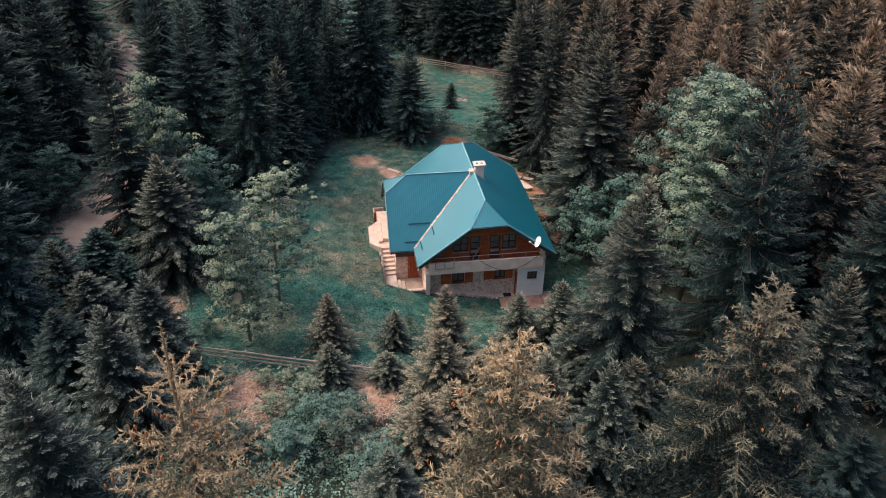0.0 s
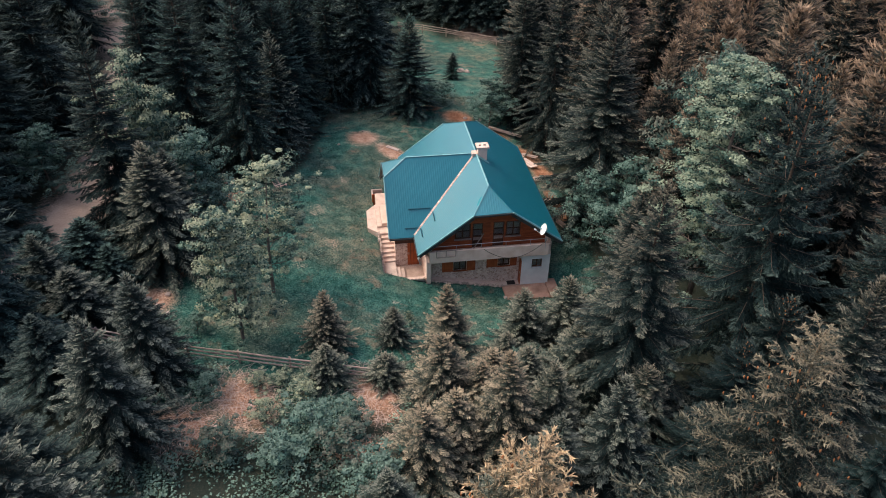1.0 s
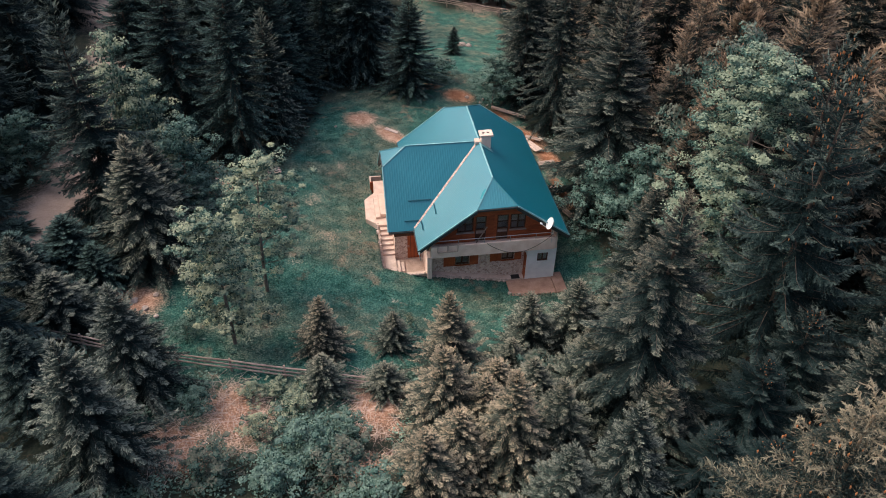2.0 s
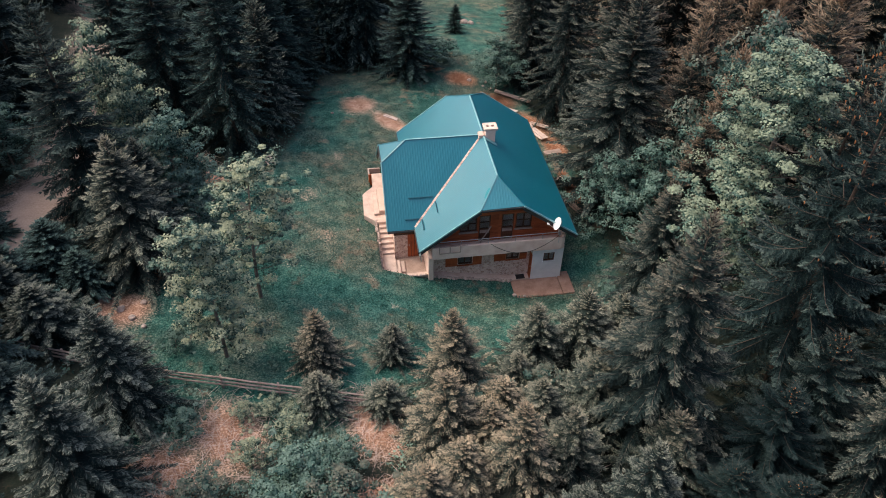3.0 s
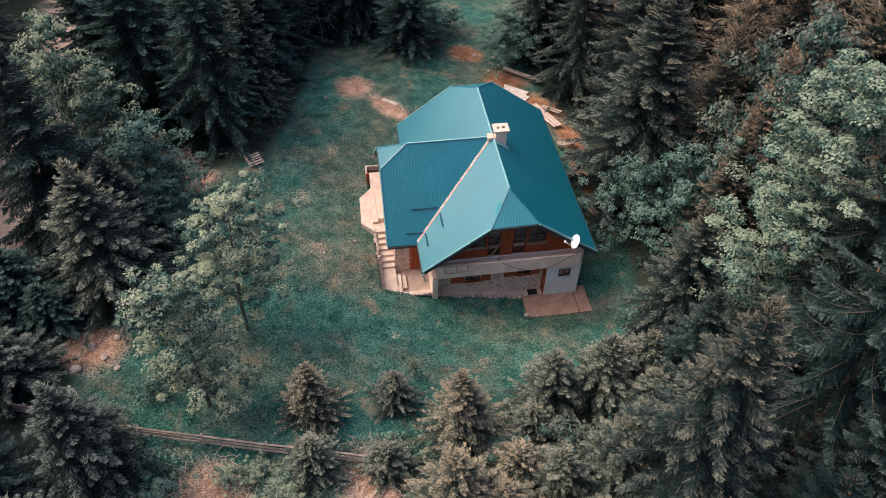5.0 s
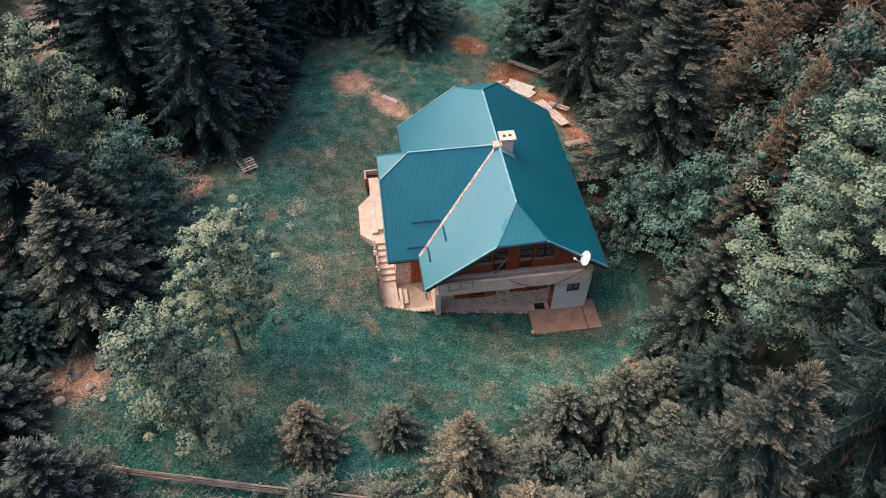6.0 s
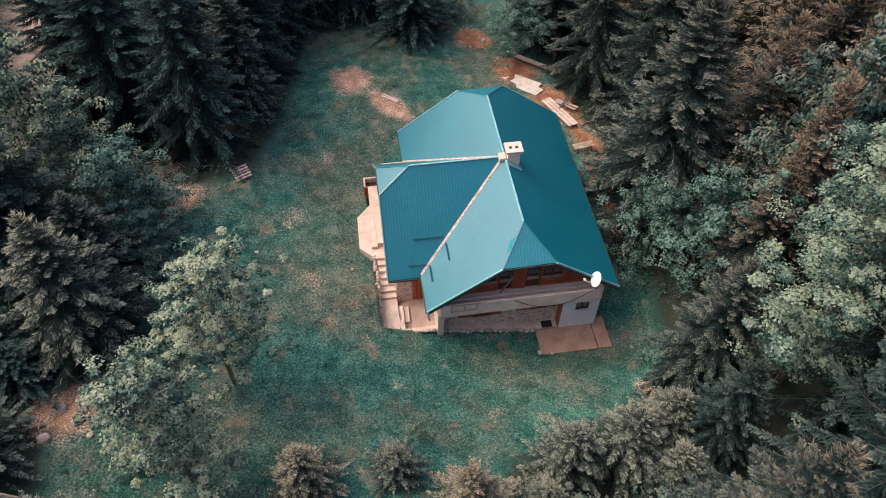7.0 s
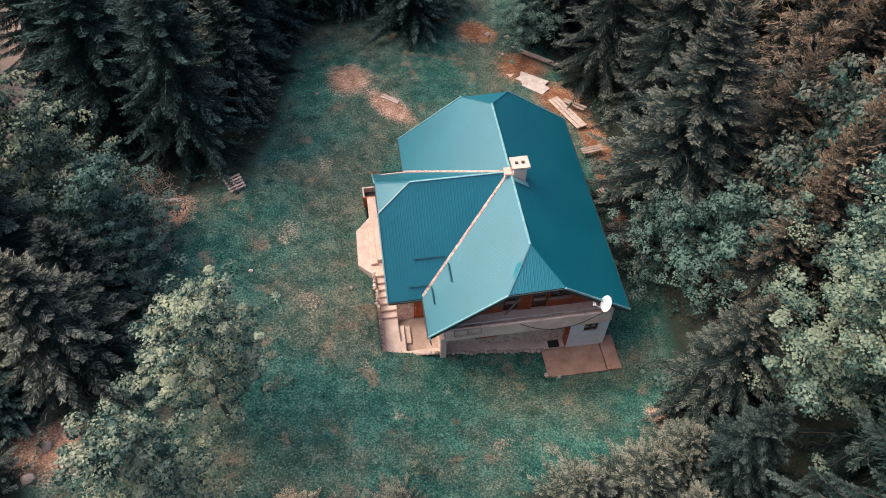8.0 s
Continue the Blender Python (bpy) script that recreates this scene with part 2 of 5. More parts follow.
def prism(points, depth, edge=0.0):
    """A solid from a flat polygon (3D points, in order) and a depth vector."""
    bm = bmesh.new()
    a = [bm.verts.new(q) for q in points]
    b = [bm.verts.new(Vector(q) + Vector(depth)) for q in points]
    bm.faces.new(a)
    bm.faces.new(b[::-1])
    n = len(a)
    for i in range(n):
        bm.faces.new((a[i], b[i], b[(i + 1) % n], a[(i + 1) % n]))
    if edge:
        bmesh.ops.recalc_face_normals(bm, faces=bm.faces)
        bmesh.ops.bevel(bm, geom=list(bm.edges), offset=edge, segments=1, affect="EDGES")
    return bm


def beam(a, b, w, h, edge=0.0, bm=None, up=(0, 0, 1)):
    """A bar of width w and height h from a to b."""
    own = bm is None
    bm = bmesh.new() if own else bm
    a, b = Vector(a), Vector(b)
    d = (b - a).normalized()
    side = d.cross(Vector(up))
    side = side.normalized() if side.length > 1e-4 else Vector((1, 0, 0))
    top = side.cross(d)
    r = [[bm.verts.new(q + side * (sx * w / 2) + top * (sz * h / 2)) for sx, sz in ((-1, -1), (1, -1), (1, 1), (-1, 1))] for q in (a, b)]
    bm.faces.new(r[0][::-1])
    bm.faces.new(r[1])
    for i in range(4):
        j = (i + 1) % 4
        bm.faces.new((r[0][i], r[0][j], r[1][j], r[1][i]))
    if edge and own:
        bmesh.ops.bevel(bm, geom=list(bm.edges), offset=edge, segments=1, affect="EDGES")
    return bm


def tube(points, radii, sides=8, bm=None):
    """A round bar along points, closed at both ends."""
    bm = bmesh.new() if bm is None else bm
    pts = [Vector(q) for q in points]
    rings = []
    for i, q in enumerate(pts):
        d = (pts[min(i + 1, len(pts) - 1)] - pts[max(i - 1, 0)]).normalized()
        u = d.cross(Vector((0.13, 0.99, 0.07))).normalized()
        v = d.cross(u)
        r = radii[i] if isinstance(radii, (list, tuple)) else radii
        rings.append([bm.verts.new(q + (u * math.cos(k * math.tau / sides) + v * math.sin(k * math.tau / sides)) * r) for k in range(sides)])
    for a, b in zip(rings, rings[1:]):
        for k in range(sides):
            bm.faces.new((a[k], a[(k + 1) % sides], b[(k + 1) % sides], b[k]))
    bm.faces.new(rings[0][::-1])
    bm.faces.new(rings[-1])
    return bm


def boulder(r, seed, squash=0.7):
    bm = bmesh.new()
    bmesh.ops.create_icosphere(bm, subdivisions=2, radius=1.0)
    for v in bm.verts:
        n = 0.30 * noise.noise(v.co * 1.3 + Vector((seed * 3.1, 0, seed))) + 0.12 * noise.noise(v.co * 3.7 + Vector((0, seed * 2.3, 0)))
        v.co *= r * (1 + n)
        v.co.z *= squash
    return bm

# ---- ground ----
def walk_edge(x):
    """The height of the lawn's stone edging along the house front."""
    return np.clip(1.06 - 0.192 * (x - 3.9), 0.0, 1.25)


def g0(x, y):
    """The hillside: it falls away from the near left to the far right."""
    x = np.clip(x, -34, 38)
    y = np.clip(y, -10, 112)
    u, v = (x - 4) / 20, (y - 45) / 30
    z = 1.72 - 1.56 * u - 3.44 * v + 0.18 * u * v + 0.74 * u * u + 0.66 * v * v
    for a, b, r, c in ((8, 43, 6, -2.0), (13, 62, 8, 0.4), (1, 64, 7, 1.01), (0, 36, 7, 0.37), (12, 75, 9, 1.8), (-6, 48, 8, 0.75),
                       (15, 43, 4.5, -0.75), (9, 41, 3, 0.55), (-6, 56, 4, 0.55), (13, 67, 5, -0.3)):
        z = z + c * np.exp(-((x - a) ** 2 + (y - b) ** 2) / r ** 2)
    lift = walk_edge(x) - 0.06 - 0.30 * np.abs(43.5 - y)
    return np.where((x > 1.5) & (x < 9.7) & (y > 40.5) & (y < 43.7), np.maximum(z, lift), z)


def g(x, y):
    return float(g0(np.float64(x), np.float64(y)))


def inside(x, y, x0, x1, y0, y1):
    return (x > x0) & (x < x1) & (y > y0) & (y < y1)


ROAD_WAY = [(-24, 30), (-21.0, 44), (-20.2, 50), (-19.5, 60), (-20.5, 72), (-23, 84), (-28, 103), (-30, 108)]
FAR_WAY = [(-60, 112), (-30, 108), (-8, 107), (11, 105.4), (20.5, 100.6), (60, 82)]


def off_line(x, y, pts):
    best = np.full(np.shape(x), 1e9)
    for (ax, ay), (bx, by) in zip(pts, pts[1:]):
        l2 = (bx - ax) ** 2 + (by - ay) ** 2
        s = np.clip(((x - ax) * (bx - ax) + (y - ay) * (by - ay)) / l2, 0, 1)
        best = np.minimum(best, np.hypot(x - ax - s * (bx - ax), y - ay - s * (by - ay)))
    return best


def spot(x, y, cx, cy, rx, ry, turn=0.0):
    a = radians(turn)
    dx, dy = x - cx, y - cy
    u, v = dx * math.cos(a) + dy * math.sin(a), -dx * math.sin(a) + dy * math.cos(a)
    return np.clip(1.35 - np.hypot(u / rx, v / ry), 0, 1)


LAWN = [(-12.5, 33), (-13.6, 37), (-12.8, 42), (-11.6, 45), (-11.4, 49), (-10.9, 51.6), (-8.9, 54.2), (-5.6, 55.6), (-3.8, 61), (-2.8, 67), (-2.0, 72), (5, 73), (6, 70), (8, 74), (7, 84), (9, 103), (20, 97),
        (18.5, 85), (14.5, 72), (15.5, 65), (16.3, 57), (16.6, 47), (15.8, 42), (14.4, 38), (12, 35.5), (10, 35.4), (6, 35.5), (4, 31.5), (2, 30), (0, 30), (-4, 28), (-11, 28)]


def in_lawn(x, y):
    x, y = np.asarray(x, float), np.asarray(y, float)
    hit = np.zeros(x.shape, bool)
    for (ax, ay), (bx, by) in zip(LAWN, LAWN[1:] + LAWN[:1]):
        if ay == by:
            continue
        cross = ((ay > y) != (by > y)) & (x < (bx - ax) * (y - ay) / (by - ay) + ax)
        hit ^= cross
    return hit


def lawn_gap(x, y):
    """Signed distance to the lawn's rim: negative on the lawn."""
    d = off_line(np.asarray(x, float), np.asarray(y, float), LAWN + LAWN[:1])
    return np.where(in_lawn(x, y), -d, d)


def soil_mask(x, y):
    m = np.zeros(np.shape(x))
    for q in ((0.9, 65.0, 1.7, 1.9, 0), (3.3, 62.0, 1.0, 2.2, 40), (-0.4, 30.6, 1.5, 2.4, 10),
              (-7.0, 30.4, 1.8, 2.6, 20), (-9.8, 28.5, 2.4, 2.0, 0), (-13.2, 39.6, 1.8, 1.7, 10), (-9.6, 53.4, 1.4, 1.5, 0), (13.8, 38.5, 0.5, 0.9, 20), (0, 26.5, 3.0, 1.2, 0)):
        m = np.maximum(m, spot(x, y, *q))
    for q in ((-3.4, 51.3, 1.1, 1.8, -20), (-2.2, 46.6, 0.9, 1.1, 0), (0.2, 42.6, 0.5, 0.5, 0), (4.0, 41.4, 0.35, 0.5, 0), (-4.4, 43.4, 1.0, 0.6, 0), (-8.8, 38.6, 0.9, 0.5, 0), (1.5, 39.8, 0.5, 0.4, 0),
              (6.0, 38.0, 0.8, 0.6, 0), (-1.0, 57.0, 0.6, 0.9, 0), (8.5, 37.4, 0.9, 0.5, 0), (-6.6, 47.6, 0.5, 0.7, 0)):
        m = np.maximum(m, 0.42 * spot(x, y, *q))
    return m


def clay_mask(x, y):
    """Dug-over red earth behind the house and along its shaded side."""
    m = np.zeros(np.shape(x))
    for q in ((7.6, 72.0, 1.7, 0.8, -10), (10.4, 69.8, 1.9, 1.3, -25), (13.0, 66.0, 2.1, 2.0, 0), (14.9, 62.2, 1.7, 2.7, 20), (16.2, 58.2, 1.0, 2.6, 8), (15.8, 52.6, 0.6, 4.0, 4), (-11.6, 47.6, 0.9, 2.6, 0), (-10.4, 52.6, 1.2, 1.2, 0),
              (-12.0, 43.0, 0.8, 1.4, 0)):
        m = np.maximum(m, spot(x, y, *q))
    return m


def build_ground():
    def line(lo, a, b, hi, fine):
        mid = np.arange(a, b + 1e-6, fine)
        steps = []
        s, q = fine, b
        while q < hi:
            s *= 1.35
            q += s
            steps.append(q)
        low, s, q = [], fine, a
        while q > lo:
            s *= 1.35
            q -= s
            low.append(q)
        return np.array(low[::-1] + list(mid) + steps)

    xs, ys = line(-1500, -16, 20, 1500, 0.25), line(-1200, 26, 76, 2500, 0.25)
    X, Y = np.meshgrid(xs, ys)
    Z = g0(X, Y)
    rough = np.array([[noise.noise((x * 0.35, y * 0.35, 0)) * 0.10 + noise.noise((x * 1.3, y * 1.3, 5)) * 0.045 for x in xs] for y in ys])
    rim = np.clip((np.abs(X - 7.5) - 6) / 3, 0, 1) + np.clip((np.abs(Y - 49) - 7.5) / 3, 0, 1)
    Z = Z + rough * np.clip(0.35 + rim, 0, 1)
    # level pads: the sunken court, the walk along the front, the slab by the annex
    low = inside(X, Y, 2.0, 12.6, 43.62, 56.2) | inside(X, Y, 1.2, 2.4, 43.7, 54.0)
    Z = np.where(low, np.minimum(Z, -0.4), Z)
    pad = inside(X, Y, 9.2, 13.3, 41.7, 44)
    Z = np.where(pad, np.minimum(Z, -0.08), Z)
    near_pad = inside(X, Y, 8.4, 14.2, 40.6, 44) & ~pad & ~low
    Z = np.where(near_pad, np.minimum(Z, 0.12 + 0.25 * np.clip(10.5 - X, 0, 1.3)), Z)
    ny, nx = X.shape
    verts = np.stack([X.ravel(), Y.ravel(), Z.ravel()], 1)
    i = (np.arange(ny - 1)[:, None] * nx + np.arange(nx - 1)[None, :]).ravel()
    faces = np.stack([i, i + 1, i + nx + 1, i + nx], 1)
    me = bpy.data.meshes.new("ground")
    me.from_pydata(verts.tolist(), [], faces.tolist())
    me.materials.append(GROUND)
    me.polygons.foreach_set("use_smooth", np.ones(len(me.polygons), bool))
    x, y = verts[:, 0], verts[:, 1]
    cover = np.zeros((len(verts), 4), np.float32)
    cover[:, 0] = soil_mask(x, y)
    cover[:, 1] = np.maximum(np.clip(1.5 - off_line(x, y, ROAD_WAY) / 2.1, 0, 1), np.clip(1.5 - off_line(x, y, FAR_WAY) / 1.7, 0, 1))
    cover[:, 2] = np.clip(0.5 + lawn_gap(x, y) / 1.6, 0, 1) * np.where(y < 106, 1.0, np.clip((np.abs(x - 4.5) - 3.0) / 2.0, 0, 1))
    cover[:, 3] = clay_mask(x, y)
    a = me.color_attributes.new("cover", "FLOAT_COLOR", "POINT")
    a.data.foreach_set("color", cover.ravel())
    return tagged(new("ground", me), "sloping clearing of teal-green grass with bare soil patches", "ground", kind="structure")


ground = build_ground()

# ---- house ----
XR, ZR, XL, XE, SL, SR = 8.26, 7.42, 3.30, 13.17, 0.775, 0.717
YF, YB, RF, RB, HIP = 43.08, 56.35, 45.02, 54.50, 1.30
ZE, ZL = ZR - (XE - XR) * SR, ZR - (XR - XL) * SL
ZHL, ZHR = ZR - HIP * SL, ZR - HIP * SR
WY, WZ, WX, WE, WS = 49.60, 7.38, 1.60, 3.50, 0.905
VX = XR - (ZR - WZ) / SL
VF, VB = WY - (WZ - ZL) / WS, WY + (WZ - ZL) / WS
WF, WB = WY - (WZ - WE) / WS, WY + (WZ - WE) / WS
WH, WT = 1.00, 3.24
WHZ = WZ - WH * WS

house = thing("house", (8.0, 49.5, 0.0), "two-storey chalet with a teal metal half-hipped roof and wooden gable", "house")


def own(name, bm, material, parent=None, label=""):
    """A part of the house, built in world places."""
    ob = part(name, bm, material, house if parent is None else parent, label)
    ob.matrix_parent_inverse = Matrix.Translation((-8.0, -49.5, 0.0)) if parent is None else Matrix()
    return ob


def roof_panel(points, ribs=0.16, label=""):
    """A sheet of ribbed metal over a sloping polygon."""
    pts = [Vector(q) for q in points]
    n = Vector((0, 0, 0))
    for a, b in zip(pts, pts[1:] + pts[:1]):
        n += a.cross(b)
    n.normalize()
    if n.z < 0:
        n, pts = -n, pts[::-1]
    down = (Vector((0, 0, -1)) + n * n.z).normalized()
    side = n.cross(down)
    bm = prism([q - n * 0.05 for q in pts], n * 0.05)
    o = pts[0]
    flat = [((q - o).dot(side), (q - o).dot(down)) for q in pts]
    lo, hi = min(f[0] for f in flat), max(f[0] for f in flat)
    rib = bmesh.new()
    s = lo + ribs * 0.5
    while s < hi:
        cuts = []
        for (a0, a1), (b0, b1) in zip(flat, flat[1:] + flat[:1]):
            if (a0 - s) * (b0 - s) < 0:
                cuts.append(a1 + (b1 - a1) * (s - a0) / (b0 - a0))
        if len(cuts) >= 2 and max(cuts) - min(cuts) > 0.15:
            c, d = min(cuts) + 0.02, max(cuts) - 0.02
            p, q = o + side * s + down * c, o + side * s + down * d
            v = []
            for at in (p, q):
                v.append([rib.verts.new(at + side * w + n * h) for w, h in ((-0.026, 0.0005), (-0.010, 0.0035), (0.010, 0.0035), (0.026, 0.0005))])
            for k in range(3):
                rib.faces.new((v[0][k], v[0][k + 1], v[1][k + 1], v[1][k]))
            rib.faces.new(v[0][::-1])
            rib.faces.new(v[1])
        s += ribs
    sheet = own("roof_panel", bm, ROOF, None, label)
    tagged(part("pressed_ribs", rib, ROOF, sheet), kind="stuff")
    return sheet


roof_panel([(XE, YF, ZE), (XE, YB, ZE), (XR + HIP, YB, ZHR), (XR, RB, ZR), (XR, RF, ZR), (XR + HIP, YF, ZHR)])
roof_panel([(XL, YF, ZL), (XR - HIP, YF, ZHL), (XR, RF, ZR), (XR, WY, ZR), (VX, WY, WZ), (XL, VF, ZL)])
roof_panel([(XL, VB, ZL), (VX, WY, WZ), (XR, WY, ZR), (XR, RB, ZR), (XR - HIP, YB, ZHL), (XL, YB, ZL)])
roof_panel([(WX, WF, WE), (XL, WF, WE), (XL, VF, ZL), (VX, WY, WZ), (WT, WY, WZ), (WX, WY - WH, WHZ)])
roof_panel([(WX, WB, WE), (XL, WB, WE), (XL, VB, ZL), (VX, WY, WZ), (WT, WY, WZ), (WX, WY + WH, WHZ)])
roof_panel([(XR - HIP, YF, ZHL), (XR + HIP, YF, ZHR), (XR, RF, ZR)])
roof_panel([(XR - HIP, YB, ZHL), (XR + HIP, YB, ZHR), (XR, RB, ZR)])
roof_panel([(WX, WY - WH, WHZ), (WX, WY + WH, WHZ), (WT, WY, WZ)])


def trim(name, a, b, w, h, material, lift=0.0, label=""):
    a, b = Vector(a), Vector(b)
    return own(name, beam(a + Vector((0, 0, lift)), b + Vector((0, 0, lift)), w, h, 0.008), material, None, label)


# ridges and hips
for a, b in (((XR, RF, ZR), (XR, RB, ZR)), ((WT, WY, WZ), (VX - 0.1, WY, WZ))):
    trim("ridge_cap", a, b, 0.10, 0.03, CAP, 0.03)
for a, b in (((XR - HIP, YF, ZHL), (XR, RF, ZR)), ((XR + HIP, YF, ZHR), (XR, RF, ZR)), ((XR - HIP, YB, ZHL), (XR, RB, ZR)), ((XR + HIP, YB, ZHR), (XR, RB, ZR)),
             ((WX, WY - WH, WHZ), (WT, WY, WZ)), ((WX, WY + WH, WHZ), (WT, WY, WZ))):
    trim("hip_cap", a, b, 0.08, 0.02, ROOF, 0.02)
# valleys: rusty flashing in front, pale behind
for (a, b), m, w in ((((XL + 0.02, VF, ZL), (VX, WY, WZ)), FLASH, 0.14), (((XL + 0.02, VB, ZL), (VX, WY, WZ)), FLASH, 0.17)):
    trim("valley_flashing", a, b, w, 0.03, m, 0.045, "rust-stained pinkish valley flashing")
own("valley_head", box(XR - 0.32, XR + 0.06, WY - 0.30, WY + 0.22, ZR - 0.16, ZR + 0.10, 0.03), CONCRETE, None, "pale mortar patch at the ridge crossing")
# verge and eave trims with dark boards below
for a, b in (((XL, YF, ZL), (XR - HIP, YF, ZHL)), ((XR + HIP, YF, ZHR), (XE, YF, ZE)), ((XL, YB, ZL), (XR - HIP, YB, ZHL)), ((XR + HIP, YB, ZHR), (XE, YB, ZE)),
             ((WX, WF, WE), (WX, WY - WH, WHZ)), ((WX, WY + WH, WHZ), (WX, WB, WE))):
    d = Vector((0, 0.03 if a[1] < 50 else -0.03, 0)) if a[0] != b[0] else Vector((0.03, 0, 0))
    trim("verge_trim", Vector(a) - d, Vector(b) - d, 0.07, 0.10, CAP, 0.0, "pale metal verge trim")
    trim("verge_board", Vector(a) + d * 2, Vector(b) + d * 2, 0.10, 0.26, GUTTER, -0.20, "dark verge board")
for a, b in (((XR - HIP, YF, ZHL), (XR + HIP, YF, ZHR)), ((XR - HIP, YB, ZHL), (XR + HIP, YB, ZHR)), ((WX, WY - WH, WHZ), (WX, WY + WH, WHZ)),
             ((XE, YF, ZE), (XE, YB, ZE)), ((XL, YF, ZL), (XL, VF, ZL)), ((XL, VB, ZL), (XL, YB, ZL)), ((WX, WF, WE), (XL, WF, WE)), ((WX, WB, WE), (XL, WB, WE))):
    trim("gutter", a, b, 0.12, 0.12, GUTTER, -0.10, "dark half-round gutter")
own("downpipe", tube([(XL + 0.05, YF + 0.05, ZL - 0.30), (XL + 0.08, YF + 0.04, ZL - 0.50), (XL + 0.16, YF + 0.02, ZL - 0.85)], [0.05, 0.04, 0.03]), STEEL, None, "short grey downspout")
own("downpipe_outlet", tube([(XL + 0.05, YF + 0.05, ZL - 0.12), (XL + 0.05, YF + 0.05, ZL - 0.32)], 0.075), DISHWHITE, None, "white gutter outlet")


# snow guards beside the valley
def on_left(x, y):
    return Vector((x, y, ZR - (XR - x) * SL + 0.09))


def on_wing(x, y):
    return Vector((x, y, WZ - (WY - y) * WS + 0.09))


for p in ((on_wing(3.05, 46.75), on_wing(4.62, 46.75)), (on_left(4.72, 46.4), on_left(4.72, 45.3)), (on_wing(2.70, 45.75), on_wing(3.66, 45.75)), (on_left(3.78, 45.6), on_left(3.78, 44.6))):
    bar = own("snow_guard", tube(p, 0.035, 6), GUARD, None, "dark steel snow guard bar")
    for s in (0.12, 0.5, 0.88):
        q = p[0].lerp(p[1], s)
        part("bracket", beam(q, q - Vector((0, 0, 0.09)), 0.03, 0.05), GUARD, bar)

hip_n = Vector((-SL, 0, 1)).normalized()
hip_patch = [on_left(x, y) - Vector((0, 0, 0.09)) + hip_n * 0.008 for x, y in ((7.60, 44.05), (7.78, 44.36), (7.66, 44.46), (7.52, 44.34), (7.30, 43.92), (7.36, 43.72), (7.48, 43.88))]
own("paint_patch", prism(hip_patch, hip_n * 0.004), grained("fresh_roof_paint", (0.01, 0.16, 0.20), (0.02, 0.20, 0.25), 5, 40, 0.75, 0.0, 0.2), None, "dull repainted patch beside the hip")

# chimney
chimney = own("chimney", box(8.36, 9.02, 49.30, 49.84, 6.4, 7.90, 0.012), PLASTER, None, "pinkish plastered chimney stack")
cap = bmesh.new()
for q in ((8.24, 9.14, 49.18, 49.46), (8.24, 9.14, 49.66, 49.96), (8.24, 8.44, 49.46, 49.66), (8.62, 8.76, 49.46, 49.66), (8.94, 9.14, 49.46, 49.66)):
    box(*q, 7.90, 8.03, bm=cap)
part("chimney_cap", cap, CONCRETE, chimney, "pale concrete cap with two flues")
# black plugs added for the dark depth of the open flues
for x in (8.44, 8.76):
    part("flue", box(x, x + 0.18, 49.46, 49.66, 7.80, 7.905), BLACK, chimney)
part("apron", prism([(8.30, 49.28, ZR - 0.04 * SR + 0.03), (9.12, 49.28, ZR - 0.86 * SR + 0.03), (9.12, 48.95, ZR - 0.86 * SR + 0.03), (8.30, 48.95, ZR - 0.04 * SR + 0.03)], (0, 0, 0.025)), CAP, chimney, "sheet apron in front of the stack")

# ---- walls ----
GF = 44.05


def wall_grid(name, axis, at, thick, u0, u1, z0, z1, openings, material, label=""):
    """A wall with openings that go right through it."""
    us = sorted({u0, u1, *(q for o in openings for q in o[:2])})
    zs = sorted({z0, z1, *(q for o in openings for q in o[2:])})
    bm = bmesh.new()
    for a, b in zip(us, us[1:]):
        for c, d in zip(zs, zs[1:]):
            m, n = (a + b) / 2, (c + d) / 2
            if any(o[0] < m < o[1] and o[2] < n < o[3] for o in openings):
                continue
            if axis == "y":
                box(a, b, at, at + thick, c, d, bm=bm)
            else:
                box(at, at + thick, a, b, c, d, bm=bm)
    bmesh.ops.remove_doubles(bm, verts=bm.verts, dist=1e-4)
    seen = defaultdict(list)
    for f in bm.faces:
        seen[tuple(sorted(v.index for v in f.verts))].append(f)
    bmesh.ops.delete(bm, geom=[f for fs in seen.values() if len(fs) > 1 for f in fs], context="FACES")
    return own(name, bm, material, None, label)


W_LOW = [(5.88, 6.80, 1.30, 2.15), (9.02, 9.86, 1.42, 2.22)]
wall_grid("stone_wall", "y", GF, 0.35, 4.0, 10.6, -0.4, 2.74, W_LOW, STONE, "rubble-clad ground floor front wall")
wall_grid("annex_wall", "y", 43.50, 0.25, 10.60, 12.60, -0.3, 2.74, [(11.32, 12.05, 1.50, 2.19)], PLASTER_WHITE, "white plastered annex front")
wall_grid("annex_side_wall", "x", 10.60, 0.25, 43.75, 44.05, -0.3, 2.74, [], PLASTER_WHITE)
wall_grid("side_wall", "x", 12.35, 0.25, 43.75, 55.8, -0.4, 4.05, [], PLASTER)
wall_grid("side_wall", "x", 3.95, 0.25, 44.40, 55.8, -0.4, 3.9, [], PLASTER)
wall_grid("rear_wall", "y", 55.55, 0.25, 4.2, 12.35, -0.4, 4.25, [], PLASTER)
own("rear_gable", prism([(4.3, 55.55, 4.25), (12.2, 55.55, 4.25), (9.3, 55.55, 6.4), (7.2, 55.55, 6.4)], (0, 0.2, 0)), BOARD)
wall_grid("wing_wall", "y", 46.0, 0.25, 2.05, 3.95, -0.3, 3.75, [(2.90, 3.82, 0.60, 2.60)], STONE, "stone-clad wing front wall")
